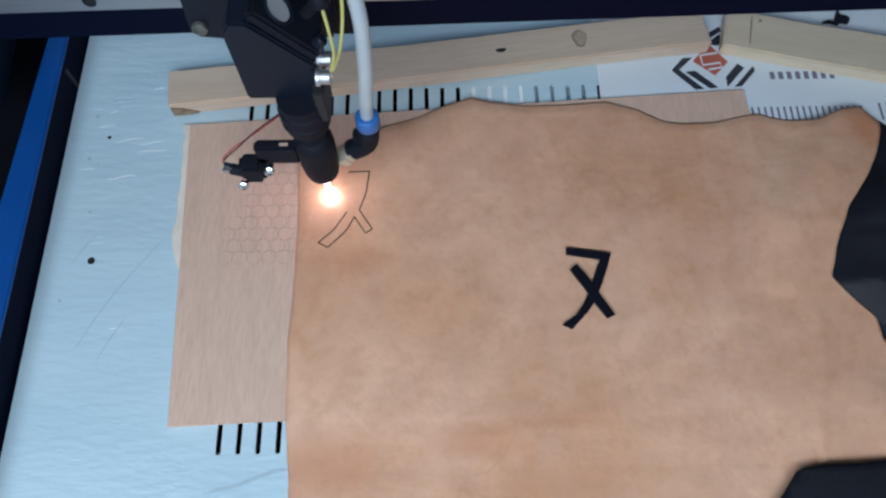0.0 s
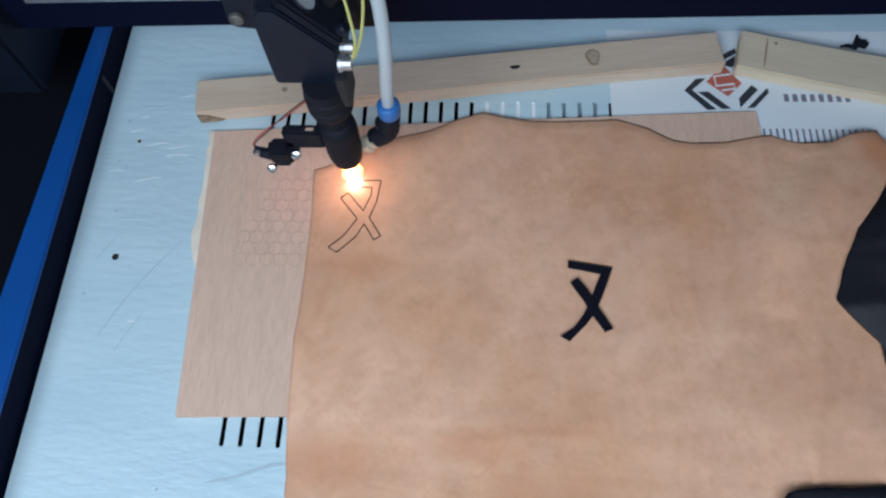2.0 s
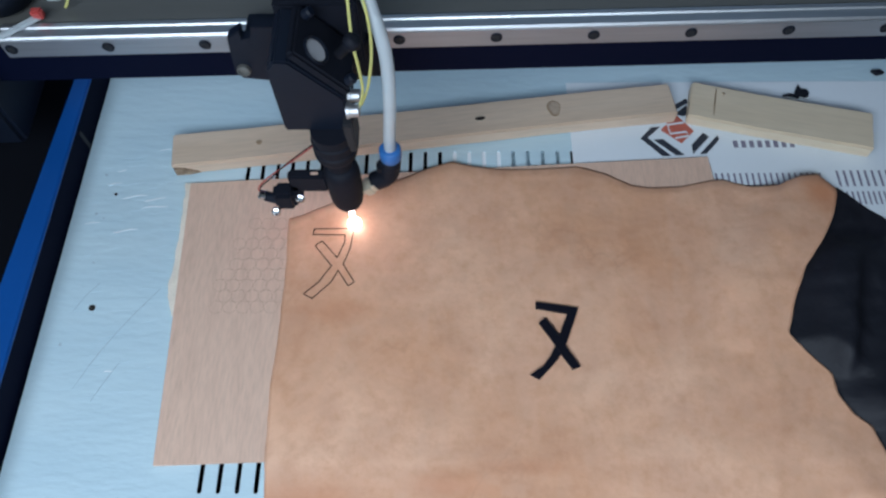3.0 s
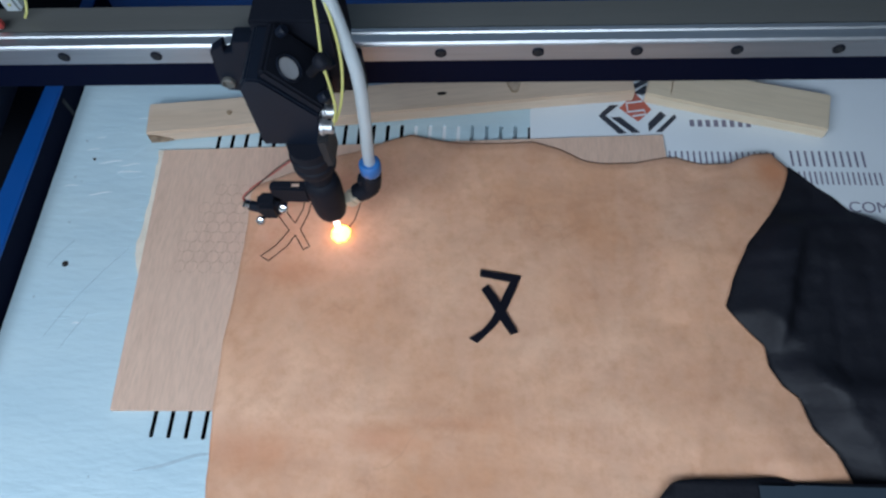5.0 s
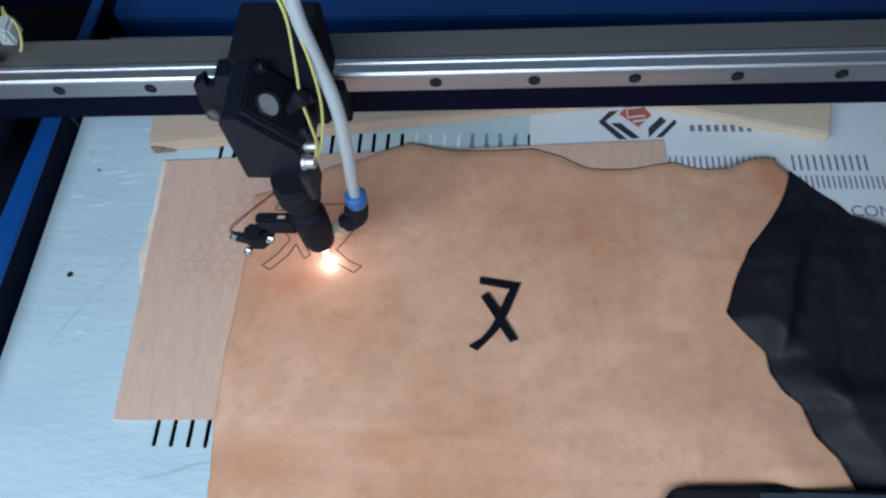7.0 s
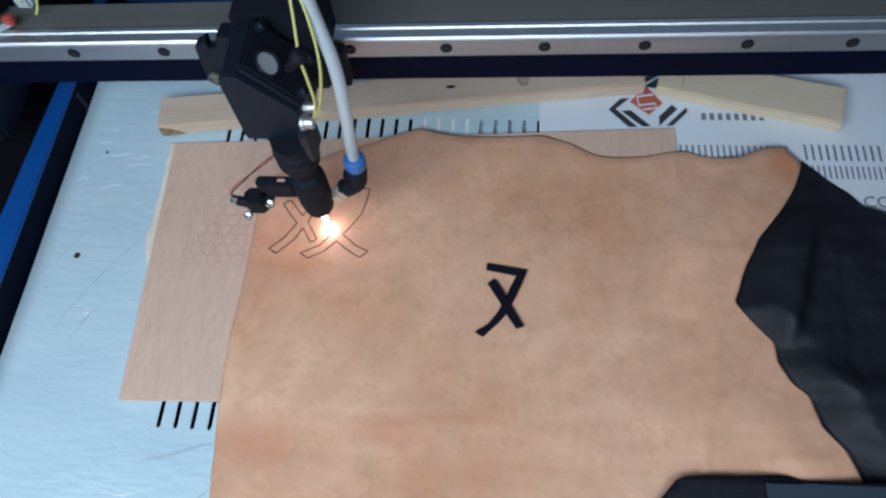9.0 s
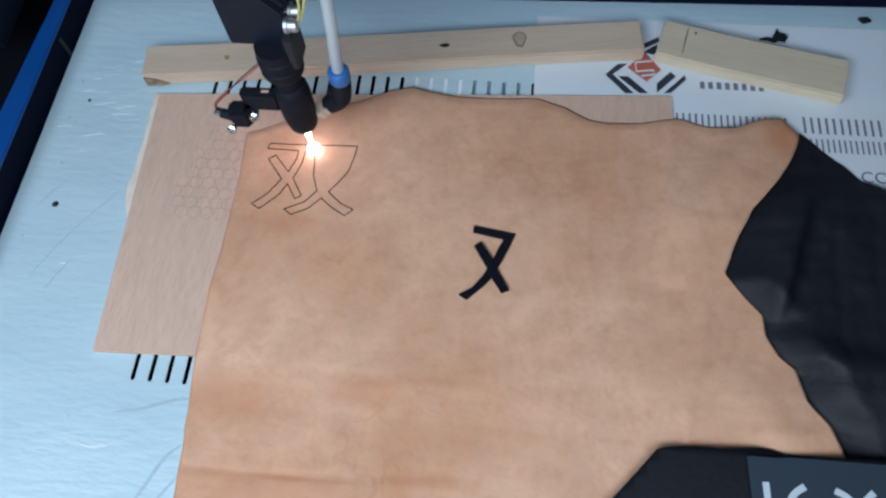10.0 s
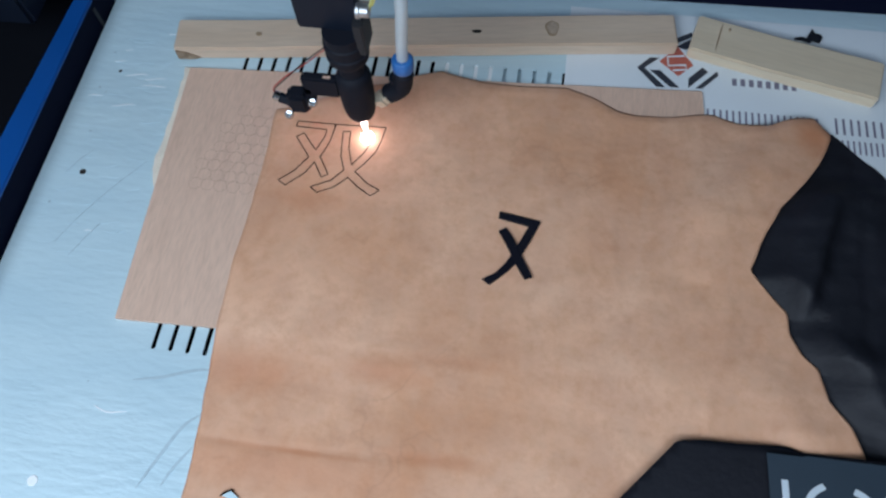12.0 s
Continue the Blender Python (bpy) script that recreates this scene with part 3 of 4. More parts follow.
def hide():
    nu, nv = 190, 230
    bm = bmesh.new()
    top, bot = [], []
    ref, low = 0.2, -0.30
    for j in range(nv + 1):
        v = (j / nv) ** 0.85
        y0 = low + (ref - low) * v
        rt, rb = [], []
        for i in range(nu + 1):
            u = i / nu
            xa, xb = interp(y0, LEFT), interp(y0, RIGHT)
            x = xa + (xb - xa) * u
            xt = 0.036 + (0.4258 - 0.036) * u
            k = max(0, (v - 0.55) / 0.45) ** 1.5
            x = x + (xt - x) * k ** 3
            y = y0 + (interp(xt, TOP) - ref) * k
            n1 = 0.0006 * noise.noise((y * 90, 3.3, 0)) if i in (0, nu) else 0
            z = hide_height(x, y)
            roll = max(0, 1 - (nv - j) / 3, (1 - i / 2.5) * min(1, max(0, (y - 0.01) / 0.02)))
            z -= 0.0013 * roll
            rt.append(bm.verts.new((x + n1, y, z)))
            rb.append(bm.verts.new((x + n1, y, z - 0.0019 + 0.0014 * roll)))
        top.append(rt)
        bot.append(rb)
    for j in range(nv):
        for i in range(nu):
            bm.faces.new((top[j][i], top[j][i + 1], top[j + 1][i + 1], top[j + 1][i]))
            bm.faces.new((bot[j][i], bot[j + 1][i], bot[j + 1][i + 1], bot[j][i + 1]))
    rim = [(top[0][i], bot[0][i], top[0][i + 1], bot[0][i + 1]) for i in range(nu)] + [(top[nv][i], bot[nv][i], top[nv][i + 1], bot[nv][i + 1]) for i in range(nu)]
    rim += [(top[j][0], bot[j][0], top[j + 1][0], bot[j + 1][0]) for j in range(nv)] + [(top[j][nu], bot[j][nu], top[j + 1][nu], bot[j + 1][nu]) for j in range(nv)]
    for a, b, c, d in rim:
        bm.faces.new((a, b, d, c)).material_index = 1
    ob = tagged(new("leather_hide"), "large tan vegetable-tanned leather hide with wavy edges on the board", "leather hide")
    part("hide", bm, [LEATHER, LEATHER_EDGE], ob, "", True)
    return ob


HIDE = hide()


# ---- black cut character lying on the hide ----
def cut_piece():
    strokes = (CUT_A, CUT_B)
    bm = bmesh.new()
    for i, pts in enumerate(strokes):
        r = bmesh.ops.extrude_face_region(bm, geom=[bm.faces.new([bm.verts.new((x, y, 0.0057)) for x, y in pts])])
        bmesh.ops.translate(bm, vec=(0, 0, 0.0018 + 0.0003 * i), verts=[v for v in r["geom"] if isinstance(v, bmesh.types.BMVert)])
    bmesh.ops.bevel(bm, geom=bm.edges[:], offset=0.0002, segments=1, affect="EDGES")
    return tagged(part("cut_out_character", bm, GLOSS_CHAR), "black leather cut-out character lying on the tan hide", "cut-out character")


CUT_A = [(0.2068, 0.1211), (0.2345, 0.1169), (0.2309, 0.1068), (0.2266, 0.0962), (0.2222, 0.0863), (0.2164, 0.0787), (0.2063, 0.0682), (0.2007, 0.0712), (0.2091, 0.0769), (0.2148, 0.0846), (0.2197, 0.0948), (0.2246, 0.1071), (0.2272, 0.1126), (0.2065, 0.1164)]
CUT_B = [(0.2079, 0.1063), (0.2124, 0.1097), (0.2183, 0.1016), (0.2237, 0.0919), (0.2327, 0.0766), (0.2279, 0.0746), (0.2215, 0.0839), (0.2162, 0.0934)]
cut_piece()


# ---- black leather beside and over the hide ----
def soft_sheet(name, label, category, pts, z0, amp, mat, seed, thick=0.0018, cell=0.006, lift=None, damp=None):
    """A limp sheet inside an outline, with soft wrinkles."""
    xs, ys = [p[0] for p in pts], [p[1] for p in pts]
    bm = bmesh.new()
    f = bm.faces.new([bm.verts.new((x, y, 0)) for x, y in pts])
    for axis, lo, hi in ((0, min(xs), max(xs)), (1, min(ys), max(ys))):
        n = int((hi - lo) / cell)
        for i in range(1, n):
            co, no = [0, 0, 0], [0, 0, 0]
            co[axis], no[axis] = lo + (hi - lo) * i / n, 1
            bmesh.ops.bisect_plane(bm, geom=bm.verts[:] + bm.edges[:] + bm.faces[:], plane_co=co, plane_no=no)
    for v in bm.verts:
        x, y = v.co.x, v.co.y
        w = noise.noise((x * 22 + y * 12, y * 9 + seed, seed)) + 0.5 * noise.noise((x * 45, y * 60, seed + 2))
        k = damp(x, y) if damp else 1
        v.co.z = z0 + k * (amp * w + 0.0009) + (lift(x, y) if lift else 0)
    r = bmesh.ops.extrude_face_region(bm, geom=bm.faces[:])
    bmesh.ops.translate(bm, vec=(0, 0, thick), verts=[v for v in r["geom"] if isinstance(v, bmesh.types.BMVert)])
    t = tagged(new(name), label, category)
    part("sheet", bm, mat, t, "", True)
    return t


def ease(u):
    u = max(0.0, min(1.0, u))
    return u * u * (3 - 2 * u)


def black_folds(x, y):
    """A terrace that falls to the far corner, a flap with a sharp fold beside it, and a swell in front."""
    z = 0.010 * ease((0.180 + 0.03 * (x - 0.41) - y) / 0.026)
    v = (x - 0.397) - 0.30 * (y - 0.072)
    along = ease((y - 0.050) / 0.025) * ease((0.165 - y) / 0.03)
    z += along * (0.0065 * math.exp(-(v / 0.016) ** 2) if v < 0 else 0.0065 * math.exp(-(v / 0.0045) ** 2) - 0.0012 * math.exp(-((v - 0.012) / 0.006) ** 2))
    z += 0.007 * ease((0.067 - 0.14 * (x - 0.411) - y) / 0.026)
    for x0, wide in ((0.436, 0.0016), (0.461, 0.0014), (0.487, 0.002)):
        z -= 0.0007 * math.exp(-((x - x0 - 0.05 * (y - 0.1)) / wide / 2) ** 2)
    for y0, wide in ((0.128, 0.0016), (0.104, 0.0014), (0.034, 0.0018)):
        z -= 0.0006 * math.exp(-((y - y0 + 0.08 * (x - 0.42)) / wide / 2) ** 2)
    z += 0.0016 * noise.noise((x * 55, y * 48, 6.1)) + 0.0008 * noise.noise((x * 130, y * 120, 2.2))
    z *= 0.2 + 0.8 * ease((y + 0.012) / 0.045)
    return z * max(0, min(1, (x - interp(y, RIGHT) - 0.002) / 0.022))


soft_sheet("black_leather_piece", "creased soft black leather piece half under the tan hide", "leather piece",
           [(0.374, 0.150), (0.395, 0.185), (0.4285, 0.2130), (0.4482, 0.1937), (0.4703, 0.1703), (0.56, 0.085), (0.60, 0.02), (0.60, -0.20), (0.405, -0.20), (0.395, -0.04), (0.384, 0.02), (0.372, 0.055), (0.364, 0.09)],
           0.0005, 0.0012, BLACK_HIDE, 4.0, 0.0014, 0.0028, lift=black_folds, damp=lambda x, y: max(0, min(1, (x - interp(y, RIGHT)) / 0.02)))
overlap = soft_sheet("printed_black_leather", "black leather piece with a slate printed panel lying over the hide", "leather piece",
                     [(0.270, -0.078), (0.2961, -0.0464), (0.312, -0.028), (0.3225, -0.0155), (0.3270, -0.0138), (0.3386, -0.0122), (0.3575, -0.0117), (0.3800, -0.0098), (0.3860, -0.0102), (0.3932, -0.0122), (0.4193, -0.0121), (0.4431, -0.0112), (0.60, -0.008), (0.60, -0.20), (0.270, -0.20)],
                     0.0066, 0.0004, BLACK_HIDE, 11.0, 0.0018, 0.008, lift=lambda x, y: 0.0035 * max(0, (x - 0.39) / 0.03) if x < 0.42 else 0.0035)
part("printed_panel", prism([(0.3715, -0.0153), (0.3905, -0.0150), (0.3935, -0.0142), (0.56, -0.0125), (0.56, -0.19), (0.377, -0.19)], 0.0129, 0.0133), PATCH, overlap, "slate blue printed panel")
for pts in ([(0.3803, -0.0288), (0.3806, -0.0354), (0.3808, -0.0442)], [(0.4012, -0.0293), (0.3957, -0.0332), (0.3924, -0.0384), (0.3909, -0.0442)], [(0.4170, -0.0300), (0.4226, -0.0327), (0.4281, -0.0378)], [(0.4376, -0.0293), (0.4322, -0.0343), (0.4300, -0.0384)]):
    part("pale_stroke", ribbon(smooth_path([(*p, 0) for p in pts]), 0.0036, 0.0133, 0.0003), PRINT_WHITE, overlap, "pale printed stroke")

# a small cut-through crescent, and a burnt speck beside it
opening = thing("cut_out_opening", "small crescent cut through the hide with a burnt edge", "cut-out")
part("opening", prism([(0.0697, -0.0799), (0.0745, -0.0768), (0.0785, -0.0790), (0.0808, -0.0815), (0.0816, -0.0860), (0.0775, -0.0865), (0.0768, -0.0838), (0.0745, -0.0812)], 0.0030, 0.0043), BED, opening, "pale bed seen through the cut")
part("burnt_edge", ribbon([(0.0690, -0.0804), (0.0712, -0.0780), (0.0745, -0.0764), (0.0760, -0.0768)], 0.0009, 0.0040, 0.0006), SCORCH, opening, "burnt edge of the cut")
tagged(part("burnt_speck", prism([(0.0945, -0.0812), (0.0962, -0.0806), (0.0975, -0.0812), (0.0985, -0.0808), (0.0988, -0.0826), (0.0958, -0.0832)], 0.0030, 0.0046), CHAR), "small burnt black speck on the hide", "burn mark")


# ---- engraved outlines: each stretch comes up as the beam passes ----
# (points of the outline, seconds at which the stretch is burnt)
OUT_A = [
    ([(0.0692, 0.1780), (0.0829, 0.1782), (0.0812, 0.1629), (0.0771, 0.1501)], -1), ([(0.0771, 0.1501), (0.0856, 0.1367), (0.0814, 0.1339), (0.0740, 0.1455)], -1), ([(0.0740, 0.1455), (0.0696, 0.1366), (0.0579, 0.1246)], -1), ([(0.0579, 0.1246), (0.0518, 0.1280), (0.0614, 0.1370)], -1),
    ([(0.0614, 0.1370), (0.0691, 0.1491)], -1), ([(0.0691, 0.1491), (0.0564, 0.1648)], 0.3), ([(0.0564, 0.1648), (0.0614, 0.1683), (0.0726, 0.1552)], 0.8), ([(0.0726, 0.1552), (0.0770, 0.1672), (0.0769, 0.1730)], 1.5),
    ([(0.0769, 0.1730), (0.0653, 0.1731)], 1.9), ([(0.0653, 0.1731), (0.0544, 0.1733)], 2.2), ([(0.0544, 0.1733), (0.0550, 0.1778), (0.0692, 0.1780)], 2.5)]
OUT_B = [
    ([(0.0826, 0.1737), (0.0817, 0.1780), (0.1014, 0.1789)], 3.2), ([(0.1014, 0.1789), (0.1189, 0.1795)], 3.9), ([(0.1189, 0.1795), (0.1179, 0.1697), (0.1155, 0.1585)], 4.5), ([(0.1155, 0.1585), (0.1094, 0.1484)], 4.9), ([(0.1094, 0.1484), (0.1040, 0.1408)], 5.2),
    ([(0.1040, 0.1408), (0.1145, 0.1321), (0.1235, 0.1282)], 5.8), ([(0.1235, 0.1282), (0.1182, 0.1231), (0.1080, 0.1290)], 6.2), ([(0.1080, 0.1290), (0.0999, 0.1357)], 6.7), ([(0.0999, 0.1357), (0.0917, 0.1270), (0.0810, 0.1216)], 7.4), ([(0.0810, 0.1216), (0.0753, 0.1254)], 7.9),
    ([(0.0753, 0.1254), (0.0887, 0.1321)], 8.4), ([(0.0887, 0.1321), (0.0959, 0.1412)], 8.8), ([(0.0959, 0.1412), (0.0916, 0.1523)], 9.2), ([(0.0916, 0.1523), (0.0890, 0.1725)], 9.7), ([(0.0890, 0.1725), (0.0943, 0.1732), (0.0959, 0.1590)], 10.6),
    ([(0.0959, 0.1590), (0.1006, 0.1459)], 11.1), ([(0.1006, 0.1459), (0.1076, 0.1575)], 11.6), ([(0.1076, 0.1575), (0.1103, 0.1664)], 12.0)]
ENGRAVED = []


def outlines():
    for name, segs, label in (("engraved_character", OUT_A, "thin scorched outline of a character in the hide"), ("engraved_character", OUT_B, "thin scorched outline of a second character in the hide")):
        t = thing(name, label, "engraving")
        for pts, at in segs:
            fine = smooth_path([(*p, 0) for p in pts], 6) if len(pts) < 3 else [Vector((*a, 0)).lerp(Vector((*b, 0)), s / 6) for a, b in zip(pts, pts[1:]) for s in range(6)] + [Vector((*pts[-1], 0))]
            bm = ribbon(fine, 0.00072, 0, 0.0005)
            for v in bm.verts:
                v.co.z += hide_height(v.co.x, v.co.y) - 0.0003
            ENGRAVED.append((part("burnt_line", bm, SCORCH, t), at))


outlines()


# ---- gantry ----
RX0, RZ = -0.0605, 0.1127


def gantry():
    """Beam, linear rail and carriage blocks; its origin is under the rail's front face."""
    g = thing("gantry", "aluminium gantry beam with a polished steel linear rail", "gantry")
    part("beam", box(-0.20, 0.75, 0.0135, 0.0365, 0.074, 0.1188, 0.0012), ALU, g, "brown-grey anodised beam")
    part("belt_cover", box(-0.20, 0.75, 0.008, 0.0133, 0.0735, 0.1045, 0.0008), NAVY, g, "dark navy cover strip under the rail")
    # added thin strip whose dark red colour stands for a reddish reflection
    part("reflection_strip", box(0.09, 0.75, 0.0066, 0.0079, 0.0985, 0.1040, 0.0003), REFLECTION_RED, g, "dark red strip painted as a reflection below the rail")
    bm = bmesh.new()
    prof = [(0.0, 0.1052), (0.0, 0.1195), (0.0012, 0.1206), (0.0042, 0.1206), (0.0050, 0.1196), (0.0086, 0.1196), (0.0094, 0.1206), (0.0125, 0.1206), (0.0134, 0.1196), (0.0134, 0.1052)]
    a = [bm.verts.new((-0.126, y, z)) for y, z in prof]
    b = [bm.verts.new((0.75, y, z)) for y, z in prof]
    for i in range(len(prof)):
        bm.faces.new((a[i], a[(i + 1) % len(prof)], b[(i + 1) % len(prof)], b[i]))
    bm.faces.new(a)
    bm.faces.new(b)
    rail = part("rail", bm, STEEL, g, "polished grooved steel rail")
    part("rail_face", box(-0.1255, 0.75, -0.0006, -0.0001, 0.1056, 0.1186), RAILFACE, g, "ground steel front of the rail")
    turn = Matrix.Rotation(radians(90), 4, "X")
    sink = mesh_of("screw_hole", lathe([(0.0037, 0.0), (0.0037, 0.0006), (0.0031, 0.0008), (0.0029, 0.0002)], 20, turn), BLACK)
    head = mesh_of("screw", lathe([(0.0023, 0), (0.0023, 0.0009), (0.0016, 0.0011), (0.0013, 0.0004)], 16, turn), GREY_PLASTIC)
    for k in range(-1, 14):
        for nm, me in (("screw_hole", sink), ("screw", head)):
            o = new(nm, me)
            o.parent, o.location = g, (RX0 + 0.06 * k, -0.0006, RZ)
    # left carriage with its motor bracket and wires
    part("end_block", box(-0.235, -0.150, -0.012, 0.06, 0.03, 0.105, 0.003), BLACK, g, "black end block")
    part("end_plate", box(-0.200, -0.139, 0.004, 0.055, 0.106, 0.122, 0.002), BLACK, g)
    part("motor", lathe([(0.018, 0), (0.018, 0.020), (0.014, 0.022), (0.006, 0.023)], 28, Matrix.Translation((-0.128, 0.034, 0.1225))), BLACK, g, "black end motor", True)
    part("bracket", prism([(-0.126, 0.000), (-0.121, -0.001), (-0.100, 0.016), (-0.103, 0.019)], 0.1210, 0.1235, 0.0006), HOSE, g, "pale bracket strip")
    part("plug", box(-0.106, -0.099, 0.0140, 0.0190, 0.1215, 0.128, 0.001), RED, g, "red plug")
    part("connector", box(-0.100, -0.0885, 0.026, 0.041, 0.124, 0.138, 0.002), HOSE, g, "white connector")
    part("wire", tube([(-0.0991, 0.0487, 0.1360), (-0.0940, 0.0412, 0.1370), (-0.0878, 0.0363, 0.1350), (-0.0854, 0.0314, 0.1310), (-0.0854, 0.0257, 0.1260), (-0.0881, 0.0240, 0.1220)], 0.0009), YELLOW, g, "pale yellow wire loop")
    part("wire", tube([(-0.0995, 0.0488, 0.1360), (-0.0952, 0.0394, 0.1370), (-0.0940, 0.0326, 0.1350), (-0.0937, 0.0251, 0.1310)], 0.0009), YELLOW, g, "pale yellow wire loop")
    return g


GANTRY = gantry()


# ---- laser head ----
def laser_head():
    """The origin lies on the bed under the beam's axis."""
    h = thing("laser_cutter", "black laser cutting unit with mirror mount and air nozzle", "laser cutter")
    X = Matrix.Rotation(radians(90), 4, "Y")
    # block with the slanted mirror face, high on one side
    prof = [(-0.026, 0.1155), (0.0095, 0.1155), (0.0115, 0.1185), (0.0115, 0.1427), (-0.0135, 0.1715), (-0.0215, 0.1725), (-0.026, 0.166)]
    bm = bmesh.new()
    f = bm.faces.new([bm.verts.new((x, -0.001, z)) for x, z in prof])
    r = bmesh.ops.extrude_face_region(bm, geom=[f])
    bmesh.ops.translate(bm, vec=(0, 0.0375, 0), verts=[v for v in r["geom"] if isinstance(v, bmesh.types.BMVert)])
    bmesh.ops.bevel(bm, geom=bm.edges[:], offset=0.0012, segments=2, affect="EDGES")
    part("mirror_block", bm, BLACK, h, "black anodised mirror block")
    slope = Matrix.Translation((-0.0005, 0.0175, 0.1583)) @ Matrix.Rotation(radians(50), 4, "Y")
    plate = part("mirror_plate", box(-0.021, 0.0195, -0.0165, 0.0175, -0.002, 0.0045, 0.0015, slope), BLACK_MATT, h, "black mirror plate")
    face = slope @ Matrix.Translation((-0.0067, -0.0055, -0.0008))
    part("mirror_ring", lathe([(0.0080, 0.004), (0.0080, 0.0062), (0.0075, 0.0068), (0.0065, 0.0060), (0.0065, 0.0042)], 36, face), BLACK, plate)
    part("mirror", lathe([(0.0063, 0.0040), (0.0063, 0.0056), (0.0057, 0.0060)], 32, face), MIRROR, plate, "pale round mirror back")
    for x, y in ((-0.016, 0.012), (0.016, 0.012), (0.016, -0.011)):
        part("adjusting_screw", lathe([(0.0030, 0.004), (0.0030, 0.0085), (0.0024, 0.0095)], 18, slope @ Matrix.Translation((x, y, 0))), BLACK, plate)
    # upright cover behind
    part("cover_box", box(-0.026, 0.0190, 0.0372, 0.0780, 0.128, 0.1740, 0.0015), BLACK_MATT, h, "black box behind the mirror")
    # carriage on the rail
    bm = prism([(-0.0639, 0.1060), (-0.0600, 0.1022), (-0.0450, 0.1000), (0.0130, 0.1000), (0.0130, 0.1450), (-0.0409, 0.1453), (-0.0453, 0.1453), (-0.0475, 0.1366), (-0.0530, 0.1356), (-0.0523, 0.1428), (-0.0612, 0.1364), (-0.0622, 0.1270)], 0, 0.0070, 0.0005)
    bmesh.ops.transform(bm, matrix=Matrix.Translation((0, 0.0565, 0)) @ Matrix.Rotation(radians(90), 4, "X"), verts=bm.verts[:])
    part("carriage_plate", bm, BLACK, h, "black notched carriage plate")
    part("side_bracket", box(0.0132, 0.0280, 0.0480, 0.0560, 0.1040, 0.1350, 0.0010), BLACK_MATT, h)
    part("spacer", box(-0.020, 0.0090, 0.0365, 0.0495, 0.1160, 0.1280, 0.001), BLACK, h)
    part("carriage_block", box(-0.055, 0.012, 0.0595, 0.0790, 0.122, 0.1275, 0.001), BLACK, h)
    part("carriage_bridge", box(-0.055, 0.012, 0.052, 0.0625, 0.1170, 0.1275, 0.001), BLACK, h)
    part("carriage_screw", lathe([(0.0042, 0), (0.0042, 0.0025), (0.0034, 0.003), (0.0028, 0.0014)], 18, Matrix.Translation((-0.0575, 0.0495, 0.1108)) @ Matrix.Rotation(radians(90), 4, "X")), ALU, h, "steel socket screw")
    # lens tube and nozzle
    part("lens_tube", lathe([(0.0078, 0.0770), (0.0078, 0.0895), (0.0108, 0.0915), (0.0124, 0.0940), (0.0131, 0.0970), (0.0131, 0.1005), (0.0123, 0.1012), (0.0123, 0.1028), (0.0131, 0.1035), (0.0131, 0.1090), (0.0122, 0.1100), (0.0122, 0.1165)], 40), BLACK_MATT, h, "black knurled lens tube")
    part("nozzle", lathe([(0.0060, 0.0368), (0.0082, 0.0370), (0.0096, 0.0400), (0.0105, 0.0450), (0.0110, 0.0520), (0.0113, 0.0720), (0.0108, 0.0765), (0.0094, 0.0795), (0.0080, 0.0805)], 40), BLACK_MATT, h, "black rounded air nozzle", True)
    # bright clamping screws beside the block
    for y in (0.0085, -0.0019):
        part("clamp_screw", lathe([(0.0046, 0), (0.0046, 0.0018), (0.0037, 0.0020), (0.0037, 0.0066), (0.0032, 0.0072), (0.0019, 0.0072), (0.0017, 0.0045)], 24, Matrix.Translation((0.0114, y, 0.1345)) @ X), STEEL, h, "bright steel clamping screw")
    part("clamp_strip", box(0.0085, 0.0145, -0.0080, 0.0100, 0.1040, 0.1290, 0.0010), GREY_PLASTIC, h, "dark grey clamp strip")
    # cable gland on the plate
    part("cable_gland", lathe([(0.0026, -0.0120), (0.0026, -0.0035), (0.0042, -0.0025), (0.0046, 0.0), (0.0042, 0.0028), (0.0026, 0.0038)], 20, Matrix.Translation((0.0190, 0.0070, 0.1775)) @ Matrix.Rotation(radians(40), 4, "Y")), BLACK_MATT, h, "black cable gland", True)
    # pointer arm
    bm = box(-0.0335, -0.009, -0.006, 0.001, 0.058, 0.0750, 0.0015)
    part("pointer_arm", bm, BLACK_MATT, h, "black slotted pointer arm")
    part("arm_slot", box(-0.0190, -0.0140, -0.0042, -0.0018, 0.0746, 0.0752, 0.0002), PLY, h, "slot showing the pale wood behind")
    part("pointer_clamp", box(-0.0460, -0.0318, -0.0100, 0.002, 0.0420, 0.0595, 0.0025, None), BLACK_MATT, h, "black pointer clamp")
    part("pointer_web", box(-0.0335, -0.0270, -0.006, 0.000, 0.050, 0.066, 0.0015), BLACK_MATT, h)
    part("pointer_diode", lathe([(0.0034, 0), (0.0034, 0.016), (0.0026, 0.0165)], 18, Matrix.Translation((-0.0375, -0.005, 0.045)) @ Matrix.Rotation(radians(-62), 4, "Y")), BLACK, h, "small pointer diode")
    part("diode_cap", lathe([(0.0032, 0.0166), (0.0032, 0.0195), (0.0022, 0.0205)], 18, Matrix.Translation((-0.0375, -0.005, 0.045)) @ Matrix.Rotation(radians(-62), 4, "Y")), CHROME, h, "silver diode cap")
